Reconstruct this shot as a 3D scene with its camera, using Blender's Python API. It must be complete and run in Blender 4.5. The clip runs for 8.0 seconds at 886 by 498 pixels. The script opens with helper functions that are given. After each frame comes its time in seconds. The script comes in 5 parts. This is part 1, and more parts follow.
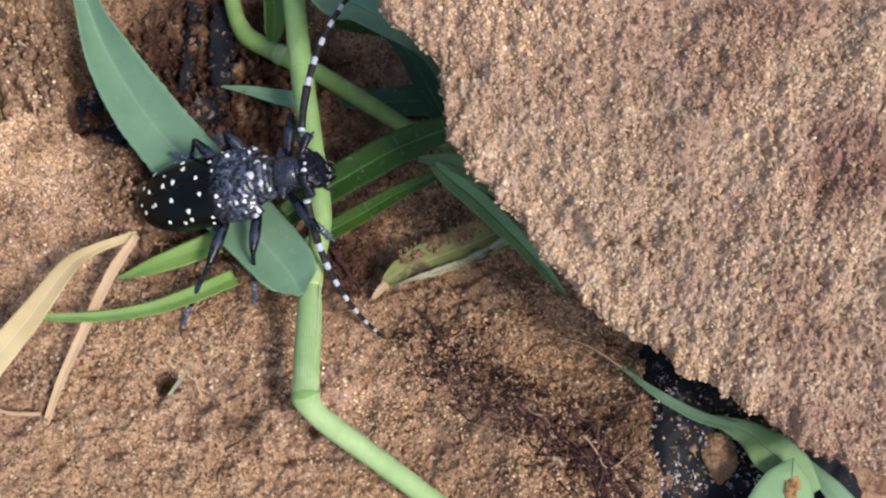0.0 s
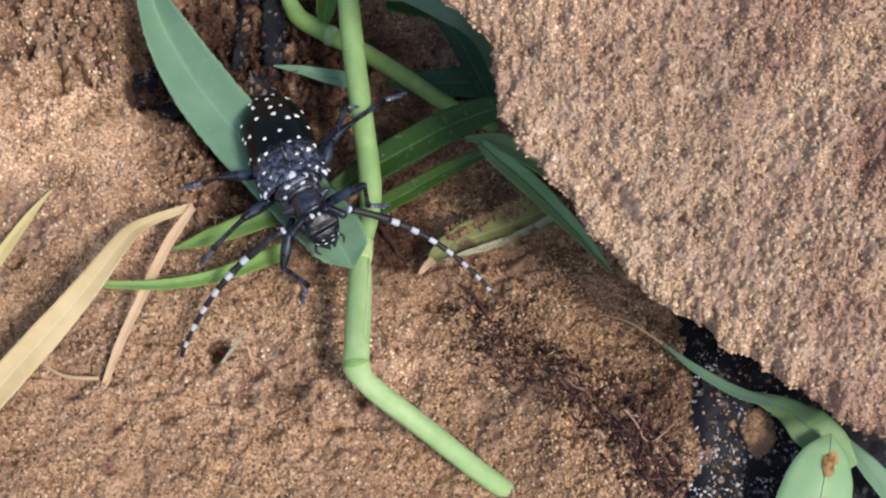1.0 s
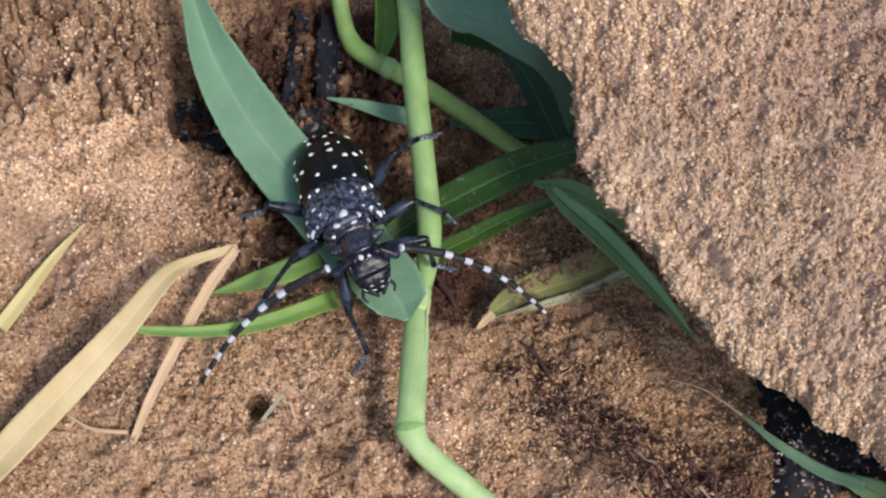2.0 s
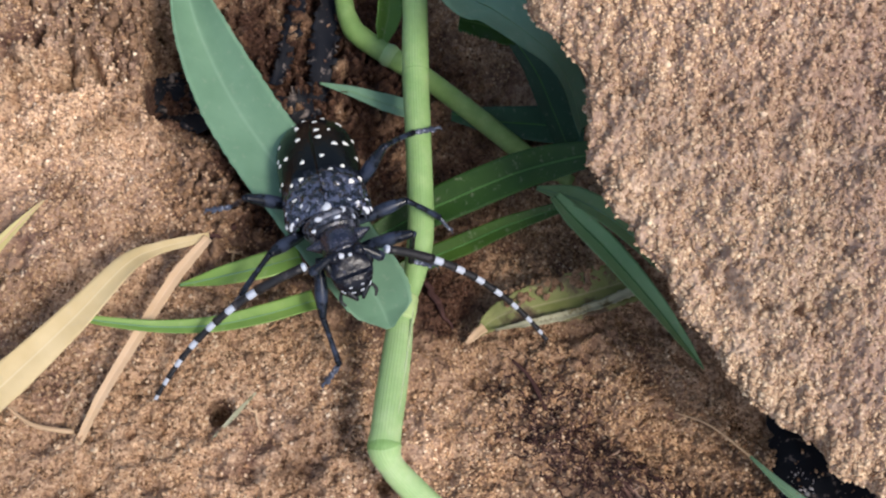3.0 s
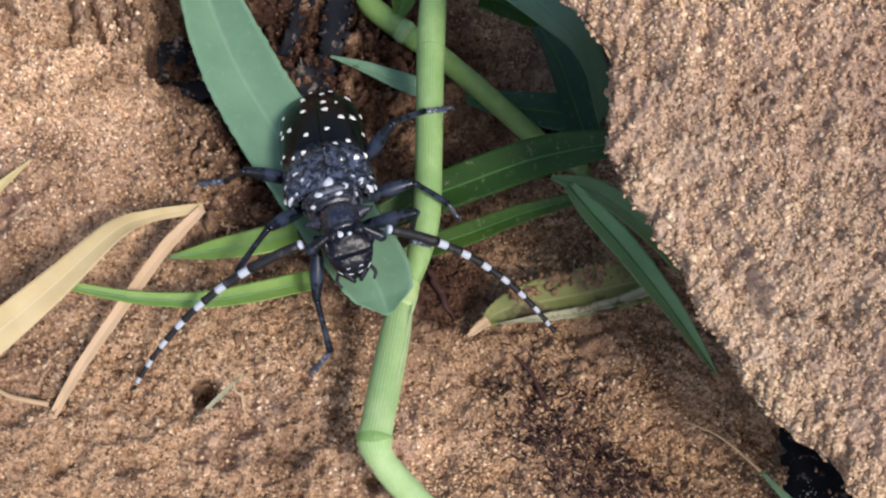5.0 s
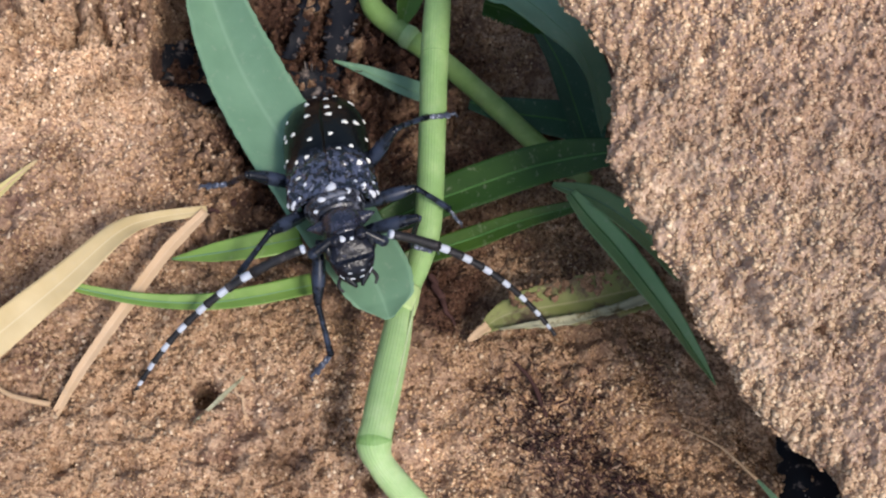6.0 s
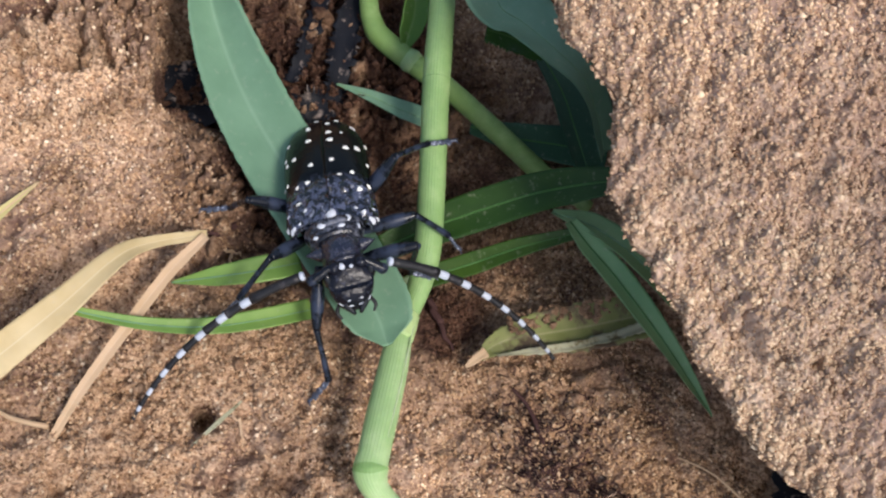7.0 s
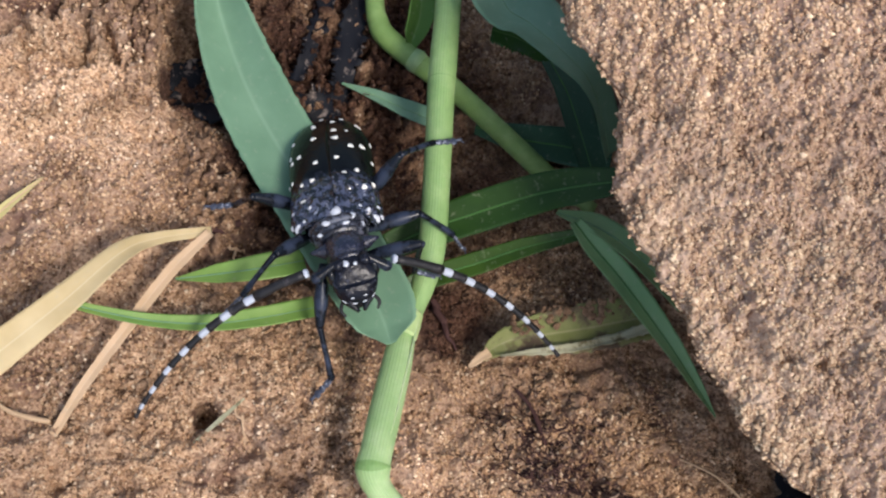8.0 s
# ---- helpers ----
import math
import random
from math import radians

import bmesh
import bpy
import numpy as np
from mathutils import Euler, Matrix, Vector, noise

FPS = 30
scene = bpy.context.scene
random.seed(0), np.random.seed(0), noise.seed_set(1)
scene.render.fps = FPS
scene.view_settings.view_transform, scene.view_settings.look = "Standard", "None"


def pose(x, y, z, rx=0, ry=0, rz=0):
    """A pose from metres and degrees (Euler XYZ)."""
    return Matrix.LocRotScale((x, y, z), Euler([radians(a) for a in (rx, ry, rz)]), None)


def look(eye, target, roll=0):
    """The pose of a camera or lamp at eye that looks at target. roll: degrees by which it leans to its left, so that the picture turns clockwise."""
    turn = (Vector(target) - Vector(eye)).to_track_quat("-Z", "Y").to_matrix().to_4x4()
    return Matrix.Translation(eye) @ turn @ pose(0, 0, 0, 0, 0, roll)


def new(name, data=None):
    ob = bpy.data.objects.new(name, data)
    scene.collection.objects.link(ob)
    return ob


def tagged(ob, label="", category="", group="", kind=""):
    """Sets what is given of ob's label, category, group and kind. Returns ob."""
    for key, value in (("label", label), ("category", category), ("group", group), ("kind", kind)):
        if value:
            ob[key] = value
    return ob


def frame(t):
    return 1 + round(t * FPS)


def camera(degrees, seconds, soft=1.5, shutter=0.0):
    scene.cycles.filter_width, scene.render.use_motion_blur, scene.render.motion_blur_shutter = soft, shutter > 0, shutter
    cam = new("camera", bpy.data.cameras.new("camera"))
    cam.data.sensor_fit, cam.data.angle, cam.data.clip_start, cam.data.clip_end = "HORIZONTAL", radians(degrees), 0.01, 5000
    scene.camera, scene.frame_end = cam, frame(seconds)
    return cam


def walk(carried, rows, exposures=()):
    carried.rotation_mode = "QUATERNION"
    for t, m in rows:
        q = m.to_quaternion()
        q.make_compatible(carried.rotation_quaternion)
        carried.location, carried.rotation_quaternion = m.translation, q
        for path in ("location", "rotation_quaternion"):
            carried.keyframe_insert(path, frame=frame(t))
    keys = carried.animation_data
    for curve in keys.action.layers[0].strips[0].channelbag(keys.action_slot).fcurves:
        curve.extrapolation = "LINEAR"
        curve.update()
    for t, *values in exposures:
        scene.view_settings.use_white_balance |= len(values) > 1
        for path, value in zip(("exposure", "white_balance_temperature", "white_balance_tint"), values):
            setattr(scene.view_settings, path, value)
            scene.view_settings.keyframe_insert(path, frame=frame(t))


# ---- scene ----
cam = camera(38.0, 8.0, soft=2.2)
PATH = [
    (0, (-0.02030, -0.05746, 0.25437), (0.01864, -0.00084, 0.04538), 38.28),
    (0.2, (-0.01922, -0.05644, 0.25611), (0.01869, 0.00039, 0.04699), 37.69),
    (0.5, (-0.02260, -0.05588, 0.25760), (0.01532, 0.00109, 0.04851), 38.02),
    (0.7, (-0.02310, -0.06114, 0.25703), (0.01380, -0.00280, 0.04814), 37.02),
    (1, (-0.02659, -0.06480, 0.25790), (0.00927, -0.00773, 0.04848), 36.83),
    (1.2, (-0.03069, -0.06657, 0.25737), (0.00493, -0.00969, 0.04786), 36.68),
    (1.5, (-0.02942, -0.06264, 0.25179), (0.00464, -0.00477, 0.04229), 35.45),
    (1.7, (-0.03017, -0.06127, 0.24664), (0.00372, -0.00118, 0.03774), 34.98),
    (2, (-0.03282, -0.05732, 0.23654), (0.00007, 0.00584, 0.02838), 34.49),
    (2.2, (-0.03233, -0.05602, 0.23153), (0.00109, 0.00787, 0.02368), 35.63),
    (3.3, (-0.02580, -0.05255, 0.21313), (0.00523, 0.01420, 0.00581), 36.29),
    (3.5, (-0.02533, -0.05306, 0.21125), (0.00571, 0.01462, 0.00423), 36.40),
    (3.7, (-0.02420, -0.05352, 0.20986), (0.00591, 0.01475, 0.00290), 36.00),
    (4, (-0.02389, -0.05417, 0.20675), (0.00664, 0.01489, 0.00011), 36.53),
    (4.2, (-0.02285, -0.05289, 0.20592), (0.00703, 0.01626, -0.00078), 36.33),
    (4.5, (-0.02331, -0.05187, 0.20515), (0.00669, 0.01644, -0.00181), 36.99),
    (4.7, (-0.02360, -0.05181, 0.20549), (0.00636, 0.01566, -0.00176), 37.55),
    (5, (-0.02393, -0.05246, 0.20562), (0.00569, 0.01375, -0.00207), 38.12),
    (5.2, (-0.02459, -0.05259, 0.20559), (0.00504, 0.01373, -0.00208), 38.34),
    (6.3, (-0.02457, -0.05119, 0.20736), (0.00506, 0.01467, -0.00045), 39.17),
    (6.5, (-0.02488, -0.05003, 0.20742), (0.00444, 0.01545, -0.00055), 39.26),
    (6.7, (-0.02583, -0.05042, 0.20707), (0.00380, 0.01627, -0.00047), 39.34),
    (7, (-0.02544, -0.04853, 0.20848), (0.00391, 0.01807, 0.00087), 39.35),
    (7.2, (-0.02530, -0.04968, 0.20785), (0.00371, 0.01785, 0.00049), 38.99),
    (7.5, (-0.02535, -0.04955, 0.20761), (0.00357, 0.01785, 0.00020), 39.10),
    (8, (-0.02544, -0.05027, 0.20763), (0.00332, 0.01793, 0.00046), 38.99),
]
walk(cam, [(t, look(eye, target, roll)) for t, eye, target, roll in PATH])

# ---- daylight: hazy sun from behind the rock, bright open sky ----
SUN_ELEV, SUN_AZ = 63.0, -41.0          # degrees; azimuth counted from +x towards +y
world = bpy.data.worlds.new("daylight")
scene.world = world
world.use_nodes = True
wn = world.node_tree
sky = wn.nodes.new("ShaderNodeTexSky")
sky.sky_type, sky.sun_disc = "NISHITA", False
sky.sun_elevation, sky.sun_rotation = radians(SUN_ELEV), radians(90 - SUN_AZ)
sky.air_density, sky.dust_density = 1.1, 3.2
wn.links.new(sky.outputs[0], wn.nodes["Background"].inputs[0])
wn.nodes["Background"].inputs[1].default_value = 0.15
sun = new("sun", bpy.data.lights.new("sun", "SUN"))
sun.data.energy, sun.data.angle, sun.data.color = 2.3, radians(13.0), (1.0, 0.93, 0.87)
ce = math.cos(radians(SUN_ELEV))
sun_way = Vector((ce * math.cos(radians(SUN_AZ)), ce * math.sin(radians(SUN_AZ)), math.sin(radians(SUN_ELEV))))
sun.matrix_world = look(sun_way, (0, 0, 0))
scene.view_settings.exposure = 0.34

# ---- small tools; all lengths below are in millimetres ----
MM = 0.001


def fade(t):
    return t * t * t * (t * (t * 6 - 15) + 10)


def lattice(ix, iy, seed):
    h = (ix.astype(np.int64) * 374761393 + iy.astype(np.int64) * 668265263 + seed * 974634541) & 0xFFFFFFFF
    h = ((h ^ (h >> 13)) * 1274126177) & 0xFFFFFFFF
    return ((h ^ (h >> 16)) & 0xFFFF) / 65535.0


def value_noise(x, y, seed=0):
    """Smooth noise in -1..1 on a unit lattice."""
    ix, iy = np.floor(x), np.floor(y)
    u, v = fade(x - ix), fade(y - iy)
    a, b = lattice(ix, iy, seed), lattice(ix + 1, iy, seed)
    c, d = lattice(ix, iy + 1, seed), lattice(ix + 1, iy + 1, seed)
    return 2 * ((a * (1 - u) + b * u) * (1 - v) + (c * (1 - u) + d * u) * v) - 1


def fbm(x, y, size, octaves=4, seed=0, gain=0.5):
    total, amp = np.zeros_like(x), 1.0
    for k in range(octaves):
        a = 0.6 + 1.1 * k
        rx, ry = x * math.cos(a) - y * math.sin(a), x * math.sin(a) + y * math.cos(a)
        total += amp * value_noise(rx / size * 2 ** k, ry / size * 2 ** k, seed + 17 * k)
        amp *= gain
    return total


def cells(x, y, size, seed=0):
    """Distance to the nearest and second nearest scattered seed, in cell sizes."""
    gx, gy = x / size, y / size
    ix, iy = np.floor(gx), np.floor(gy)
    d1, d2 = np.full_like(gx, 9.0), np.full_like(gx, 9.0)
    for dx in (-1, 0, 1):
        for dy in (-1, 0, 1):
            jx, jy = ix + dx, iy + dy
            d = np.hypot(jx + lattice(jx, jy, seed) - gx, jy + lattice(jx, jy, seed + 5) - gy)
            d2 = np.minimum(np.maximum(d, d1), d2)
            d1 = np.minimum(d, d1)
    return d1, d2


def near(x, y, cx, cy, r):
    return np.exp(-((x - cx) ** 2 + (y - cy) ** 2) / r ** 2)


def mesh_from(name, verts, faces, uv=None, smooth=True):
    me = bpy.data.meshes.new(name)
    me.from_pydata((np.asarray(verts, float) * MM).tolist(), [], [tuple(f) for f in faces])
    if smooth:
        me.polygons.foreach_set("use_smooth", [True] * len(me.polygons))
    if uv is not None:
        layer = me.uv_layers.new(name="UVMap")
        idx = np.zeros(len(me.loops), np.int32)
        me.loops.foreach_get("vertex_index", idx)
        layer.data.foreach_set("uv", np.asarray(uv, np.float32)[idx].ravel())
    me.update()
    return me


def part(name, shape, material, parent=None, label=""):
    """One mesh object of a (verts, faces[, uv]) shape, under a thing or a part."""
    ob = new(name, mesh_from(name, *shape))
    ob.data.materials.append(material)
    if parent is not None:
        ob.parent = parent
    if label:
        ob["label"] = label
    return ob


def empty(name, x=0.0, y=0.0, z=0.0):
    ob = new(name)
    ob.location = (x * MM, y * MM, z * MM)
    ob.empty_display_size = 0.002
    return ob


def join(*shapes):
    verts, faces, base = [], [], 0
    for s in shapes:
        verts += [tuple(v) for v in s[0]]
        faces += [tuple(i + base for i in f) for f in s[1]]
        base += len(s[0])
    return verts, faces


def spline(points, n):
    """Catmull-Rom through the points, n samples."""
    p = np.array(points, float)
    p = np.vstack([2 * p[0] - p[1], p, 2 * p[-1] - p[-2]])
    out = []
    for s in np.linspace(0, len(points) - 1, n):
        i = min(int(s), len(points) - 2)
        u = s - i
        a, b, c, d = p[i:i + 4]
        out.append(0.5 * (2 * b + (c - a) * u + (2 * a - 5 * b + 4 * c - d) * u * u + (3 * b - a - 3 * c + d) * u ** 3))
    return np.array(out)


def unit(v):
    return v / np.maximum(np.linalg.norm(v, axis=-1, keepdims=True), 1e-9)


def tube(points, radii, n=40, sides=14, flat=1.0, up=(0, 0, 1)):
    """A tapering round stalk with closed ends along a spline; flat squeezes it along up."""
    c = spline(points, n)
    t = unit(np.gradient(c, axis=0))
    r = np.interp(np.linspace(0, 1, n), np.linspace(0, 1, len(radii)), radii)
    side = unit(np.cross(t, np.array(up, float)))
    rise = np.cross(side, t)
    verts, uv = [], []
    for k in range(n):
        for j in range(sides):
            a = 2 * math.pi * j / sides
            verts.append(c[k] + r[k] * (math.cos(a) * side[k] + flat * math.sin(a) * rise[k]))
            uv.append((j / sides, k / (n - 1)))
    faces = [(k * sides + j, k * sides + (j + 1) % sides, (k + 1) * sides + (j + 1) % sides, (k + 1) * sides + j) for k in range(n - 1) for j in range(sides)]
    verts += [c[0], c[-1]]
    uv += [(0.5, 0), (0.5, 1)]
    a, b = len(verts) - 2, len(verts) - 1
    faces += [(a, (j + 1) % sides, j) for j in range(sides)]
    faces += [(b, (n - 1) * sides + j, (n - 1) * sides + (j + 1) % sides) for j in range(sides)]
    return verts, faces, uv


def blade(points, widths, roll=0.0, fold=0.12, thick=0.28, n=60, m=11, wave=0.0, seed=1, ragged=0.0, twist=0.0):
    """A leaf blade: spine, full widths along it, roll about the spine (degrees), V fold (one or a row), thickness."""
    c = spline(points, n)
    t = unit(np.gradient(c, axis=0))
    s = np.linspace(0, 1, n)
    w = np.interp(s, np.linspace(0, 1, len(widths)), widths) / 2
    fold = np.interp(s, np.linspace(0, 1, len(fold)), fold) if isinstance(fold, tuple) else np.full(n, fold)
    side = unit(np.cross(t, np.array((0.0, 0.0, 1.0))))
    rise = np.cross(side, t)
    a = np.radians(roll + twist * s)[:, None]
    side, rise = side * np.cos(a) + rise * np.sin(a), rise * np.cos(a) - side * np.sin(a)
    rng = np.random.RandomState(seed)
    top, uv = [], []
    ph = rng.uniform(0, 6, 4)
    jag = rng.uniform(-1, 1, (n, 2))
    for k in range(n):
        for j in range(m):
            q = 2 * j / (m - 1) - 1
            edge = w[k] * (1 + (ragged * jag[k, 0 if q < 0 else 1] if abs(q) > 0.99 else 0))
            lift = fold[k] * w[k] * (abs(q) ** 1.4 - 0.4) - 0.05 * math.exp(-(q / 0.09) ** 2)
            lift += wave * w[k] * q * abs(q) * math.sin(9 * s[k] + ph[0]) + wave * 0.5 * w[k] * math.sin(5 * s[k] + ph[1])
            top.append(c[k] + side[k] * q * edge + rise[k] * lift)
            uv.append(((q + 1) / 2, s[k]))
    top = np.array(top).reshape(n, m, 3)
    nor = np.repeat(rise[:, None, :], m, 1)
    thin = thick * (1 - 0.75 * np.abs(np.linspace(-1, 1, m)) ** 3)[None, :, None]
    low = top - nor * thin
    verts = np.vstack([top.reshape(-1, 3), low.reshape(-1, 3)])
    N = n * m
    f = []
    for k in range(n - 1):
        for j in range(m - 1):
            i = k * m + j
            f.append((i, i + m, i + m + 1, i + 1))
            f.append((N + i, N + i + 1, N + i + m + 1, N + i + m))
    for k in range(n - 1):
        i = k * m
        f.append((i, N + i, N + i + m, i + m))
        i = k * m + m - 1
        f.append((i, i + m, N + i + m, N + i))
    for j in range(m - 1):
        f.append((j, j + 1, N + j + 1, N + j))
        i = (n - 1) * m + j
        f.append((i, N + i, N + i + 1, i + 1))
    return verts, f, uv + uv


# ---- materials ----
def material(name):
    m = bpy.data.materials.new(name)
    m.use_nodes = True
    return m, m.node_tree, m.node_tree.nodes["Principled BSDF"]


def link(tree, a, b):
    tree.links.new(a, b)


def noise_node(tree, scale, detail=4.0, rough=0.6, coord=None):
    n = tree.nodes.new("ShaderNodeTexNoise")
    n.inputs["Scale"].default_value, n.inputs["Detail"].default_value, n.inputs["Roughness"].default_value = scale, detail, rough
    if coord is not None:
        link(tree, coord, n.inputs["Vector"])
    return n


def ramp_node(tree, fac, stops):
    r = tree.nodes.new("ShaderNodeValToRGB")
    link(tree, fac, r.inputs[0])
    el = r.color_ramp.elements
    while len(el) < len(stops):
        el.new(0.5)
    for e, (p, c) in zip(el, stops):
        e.position, e.color = p, (*c, 1)
    return r


def mix_node(tree, fac, a, b, mode="MIX"):
    n = tree.nodes.new("ShaderNodeMix")
    n.data_type, n.blend_type = "RGBA", mode
    for sock, v in ((n.inputs[0], fac), (n.inputs[6], a), (n.inputs[7], b)):
        if isinstance(v, (int, float)):
            sock.default_value = v
        elif isinstance(v, tuple):
            sock.default_value = (*v, 1)
        else:
            link(tree, v, sock)
    return n.outputs[2]


def math_node(tree, op, a, b=0.0):
    n = tree.nodes.new("ShaderNodeMath")
    n.operation = op
    for sock, v in ((n.inputs[0], a), (n.inputs[1], b)):
        if isinstance(v, (int, float)):
            sock.default_value = v
        else:
            link(tree, v, sock)
    return n.outputs[0]


def bump_node(tree, height, strength, distance, shader):
    b = tree.nodes.new("ShaderNodeBump")
    b.inputs["Strength"].default_value, b.inputs["Distance"].default_value = strength, distance
    link(tree, height, b.inputs["Height"])
    link(tree, b.outputs[0], shader.inputs["Normal"])


def object_coord(tree):
    return tree.nodes.new("ShaderNodeTexCoord").outputs["Object"]


def shift_tones(t, col, dark_tone):
    """Darkened mask holds damp soil, painted shade and rock stains; dried-out soil is paler."""
    for word, tone in (("darkened", dark_tone), ("dry", (1.50, 1.60, 1.76))):
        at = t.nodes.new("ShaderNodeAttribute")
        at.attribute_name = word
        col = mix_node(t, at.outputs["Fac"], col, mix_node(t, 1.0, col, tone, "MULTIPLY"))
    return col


def earth_material(name, dark, mid, light, patch=None, patch_scale=40, darkened=0.35, dark_tone=None, grain_scale=1500, crumb_scale=330, relief=0.0008, stain=None):
    """Sandy earth: grain of 0.3 to 1 mm, crumbs, and broad damp stains."""
    m, t, sh = material(name)
    co = object_coord(t)
    grain = noise_node(t, grain_scale, 3, 0.65, co)
    crumb = noise_node(t, crumb_scale, 4, 0.6, co)
    broad = noise_node(t, patch_scale, 3, 0.55, co)
    col = ramp_node(t, grain.outputs[0], [(0.32, dark), (0.48, mid), (0.74, light)]).outputs[0]
    tone = ramp_node(t, crumb.outputs[0], [(0.3, (0.72, 0.68, 0.66)), (0.55, (1, 1, 1)), (0.8, (1.18, 1.16, 1.12))]).outputs[0]
    col = mix_node(t, 0.8, col, tone, "MULTIPLY")
    if patch:
        f = ramp_node(t, broad.outputs[0], [(0.42, (0, 0, 0)), (0.62, (1, 1, 1))]).outputs[0]
        col = mix_node(t, math_node(t, "MULTIPLY", f, darkened), col, patch, "MIX")
    if stain:
        sn = noise_node(t, 115, 4, 0.6, co)
        sf = ramp_node(t, sn.outputs[0], [(0.53, (0, 0, 0)), (0.66, (1, 1, 1))]).outputs[0]
        col = mix_node(t, math_node(t, "MULTIPLY", sf, 0.9), col, mix_node(t, 1.0, col, stain, "MULTIPLY"))
    if dark_tone:
        col = shift_tones(t, col, dark_tone)
    link(t, col, sh.inputs["Base Color"])
    sh.inputs["Roughness"].default_value = 0.92
    sh.inputs["Specular IOR Level"].default_value = 0.25
    h = math_node(t, "ADD", grain.outputs[0], math_node(t, "MULTIPLY", crumb.outputs[0], 1.5))
    bump_node(t, h, 1.0, relief, sh)
    return m


def grain_material(name, stops, rough=0.8, dark_tone=None):
    """Loose grains, each with a tone of its own."""
    m, t, sh = material(name)
    geo = t.nodes.new("ShaderNodeNewGeometry")
    col = ramp_node(t, geo.outputs["Random Per Island"], stops).outputs[0]
    co = object_coord(t)
    n = noise_node(t, 25, 2, 0.5, co)
    tone = ramp_node(t, n.outputs[0], [(0.3, (0.72, 0.7, 0.68)), (0.65, (1.08, 1.05, 1.0))]).outputs[0]
    col = mix_node(t, 1.0, col, tone, "MULTIPLY")
    if dark_tone:
        col = shift_tones(t, col, dark_tone)
    link(t, col, sh.inputs["Base Color"])
    sh.inputs["Roughness"].default_value = rough
    sh.inputs["Specular IOR Level"].default_value = 0.15
    return m


def leaf_material(name, base, light, rib, veins=26, gloss=0.42, blotch=None, through_light=0.25):
    """A grass leaf: fine veins along the blade, paler midrib, dust, slight translucency."""
    m, t, sh = material(name)
    uvn = t.nodes.new("ShaderNodeTexCoord")
    sep = t.nodes.new("ShaderNodeSeparateXYZ")
    link(t, uvn.outputs["UV"], sep.inputs[0])
    u = sep.outputs[0]
    co = uvn.outputs["Object"]
    wavy = math_node(t, "SINE", math_node(t, "MULTIPLY", u, veins * 6.2832))
    broad = noise_node(t, 120, 3, 0.55, co)
    fine = noise_node(t, 900, 3, 0.6, co)
    col = ramp_node(t, broad.outputs[0], [(0.3, base), (0.7, light)]).outputs[0]
    f = math_node(t, "MULTIPLY", math_node(t, "ADD", wavy, 1.0), 0.016)
    col = mix_node(t, f, col, rib, "MIX")
    mid = math_node(t, "ABSOLUTE", math_node(t, "SUBTRACT", u, 0.5))
    midf = t.nodes.new("ShaderNodeMapRange")
    midf.inputs[1].default_value, midf.inputs[2].default_value = 0.012, 0.035
    midf.inputs[3].default_value, midf.inputs[4].default_value = 0.45, 0.0
    link(t, mid, midf.inputs[0])
    col = mix_node(t, midf.outputs[0], col, rib, "MIX")
    dust = ramp_node(t, fine.outputs[0], [(0.60, (0, 0, 0)), (0.78, (1, 1, 1))]).outputs[0]
    col = mix_node(t, math_node(t, "MULTIPLY", dust, 0.28), col, (0.48, 0.45, 0.36))
    if blotch:
        bn = noise_node(t, blotch[0], 4, 0.65, co)
        bf = ramp_node(t, bn.outputs[0], [(blotch[1], (0, 0, 0)), (blotch[1] + 0.1, (1, 1, 1))]).outputs[0]
        col = mix_node(t, bf, col, blotch[2])
    link(t, col, sh.inputs["Base Color"])
    sh.inputs["Roughness"].default_value = gloss
    sh.inputs["Specular IOR Level"].default_value = 0.32
    bump_node(t, math_node(t, "ADD", math_node(t, "MULTIPLY", wavy, 0.1), fine.outputs[0]), 0.3, 0.0001, sh)
    out = t.nodes["Material Output"]
    tr = t.nodes.new("ShaderNodeBsdfTranslucent")
    link(t, col, tr.inputs[0])
    mx = t.nodes.new("ShaderNodeMixShader")
    mx.inputs[0].default_value = through_light
    link(t, sh.outputs[0], mx.inputs[1])
    link(t, tr.outputs[0], mx.inputs[2])
    link(t, mx.outputs[0], out.inputs[0])
    return m


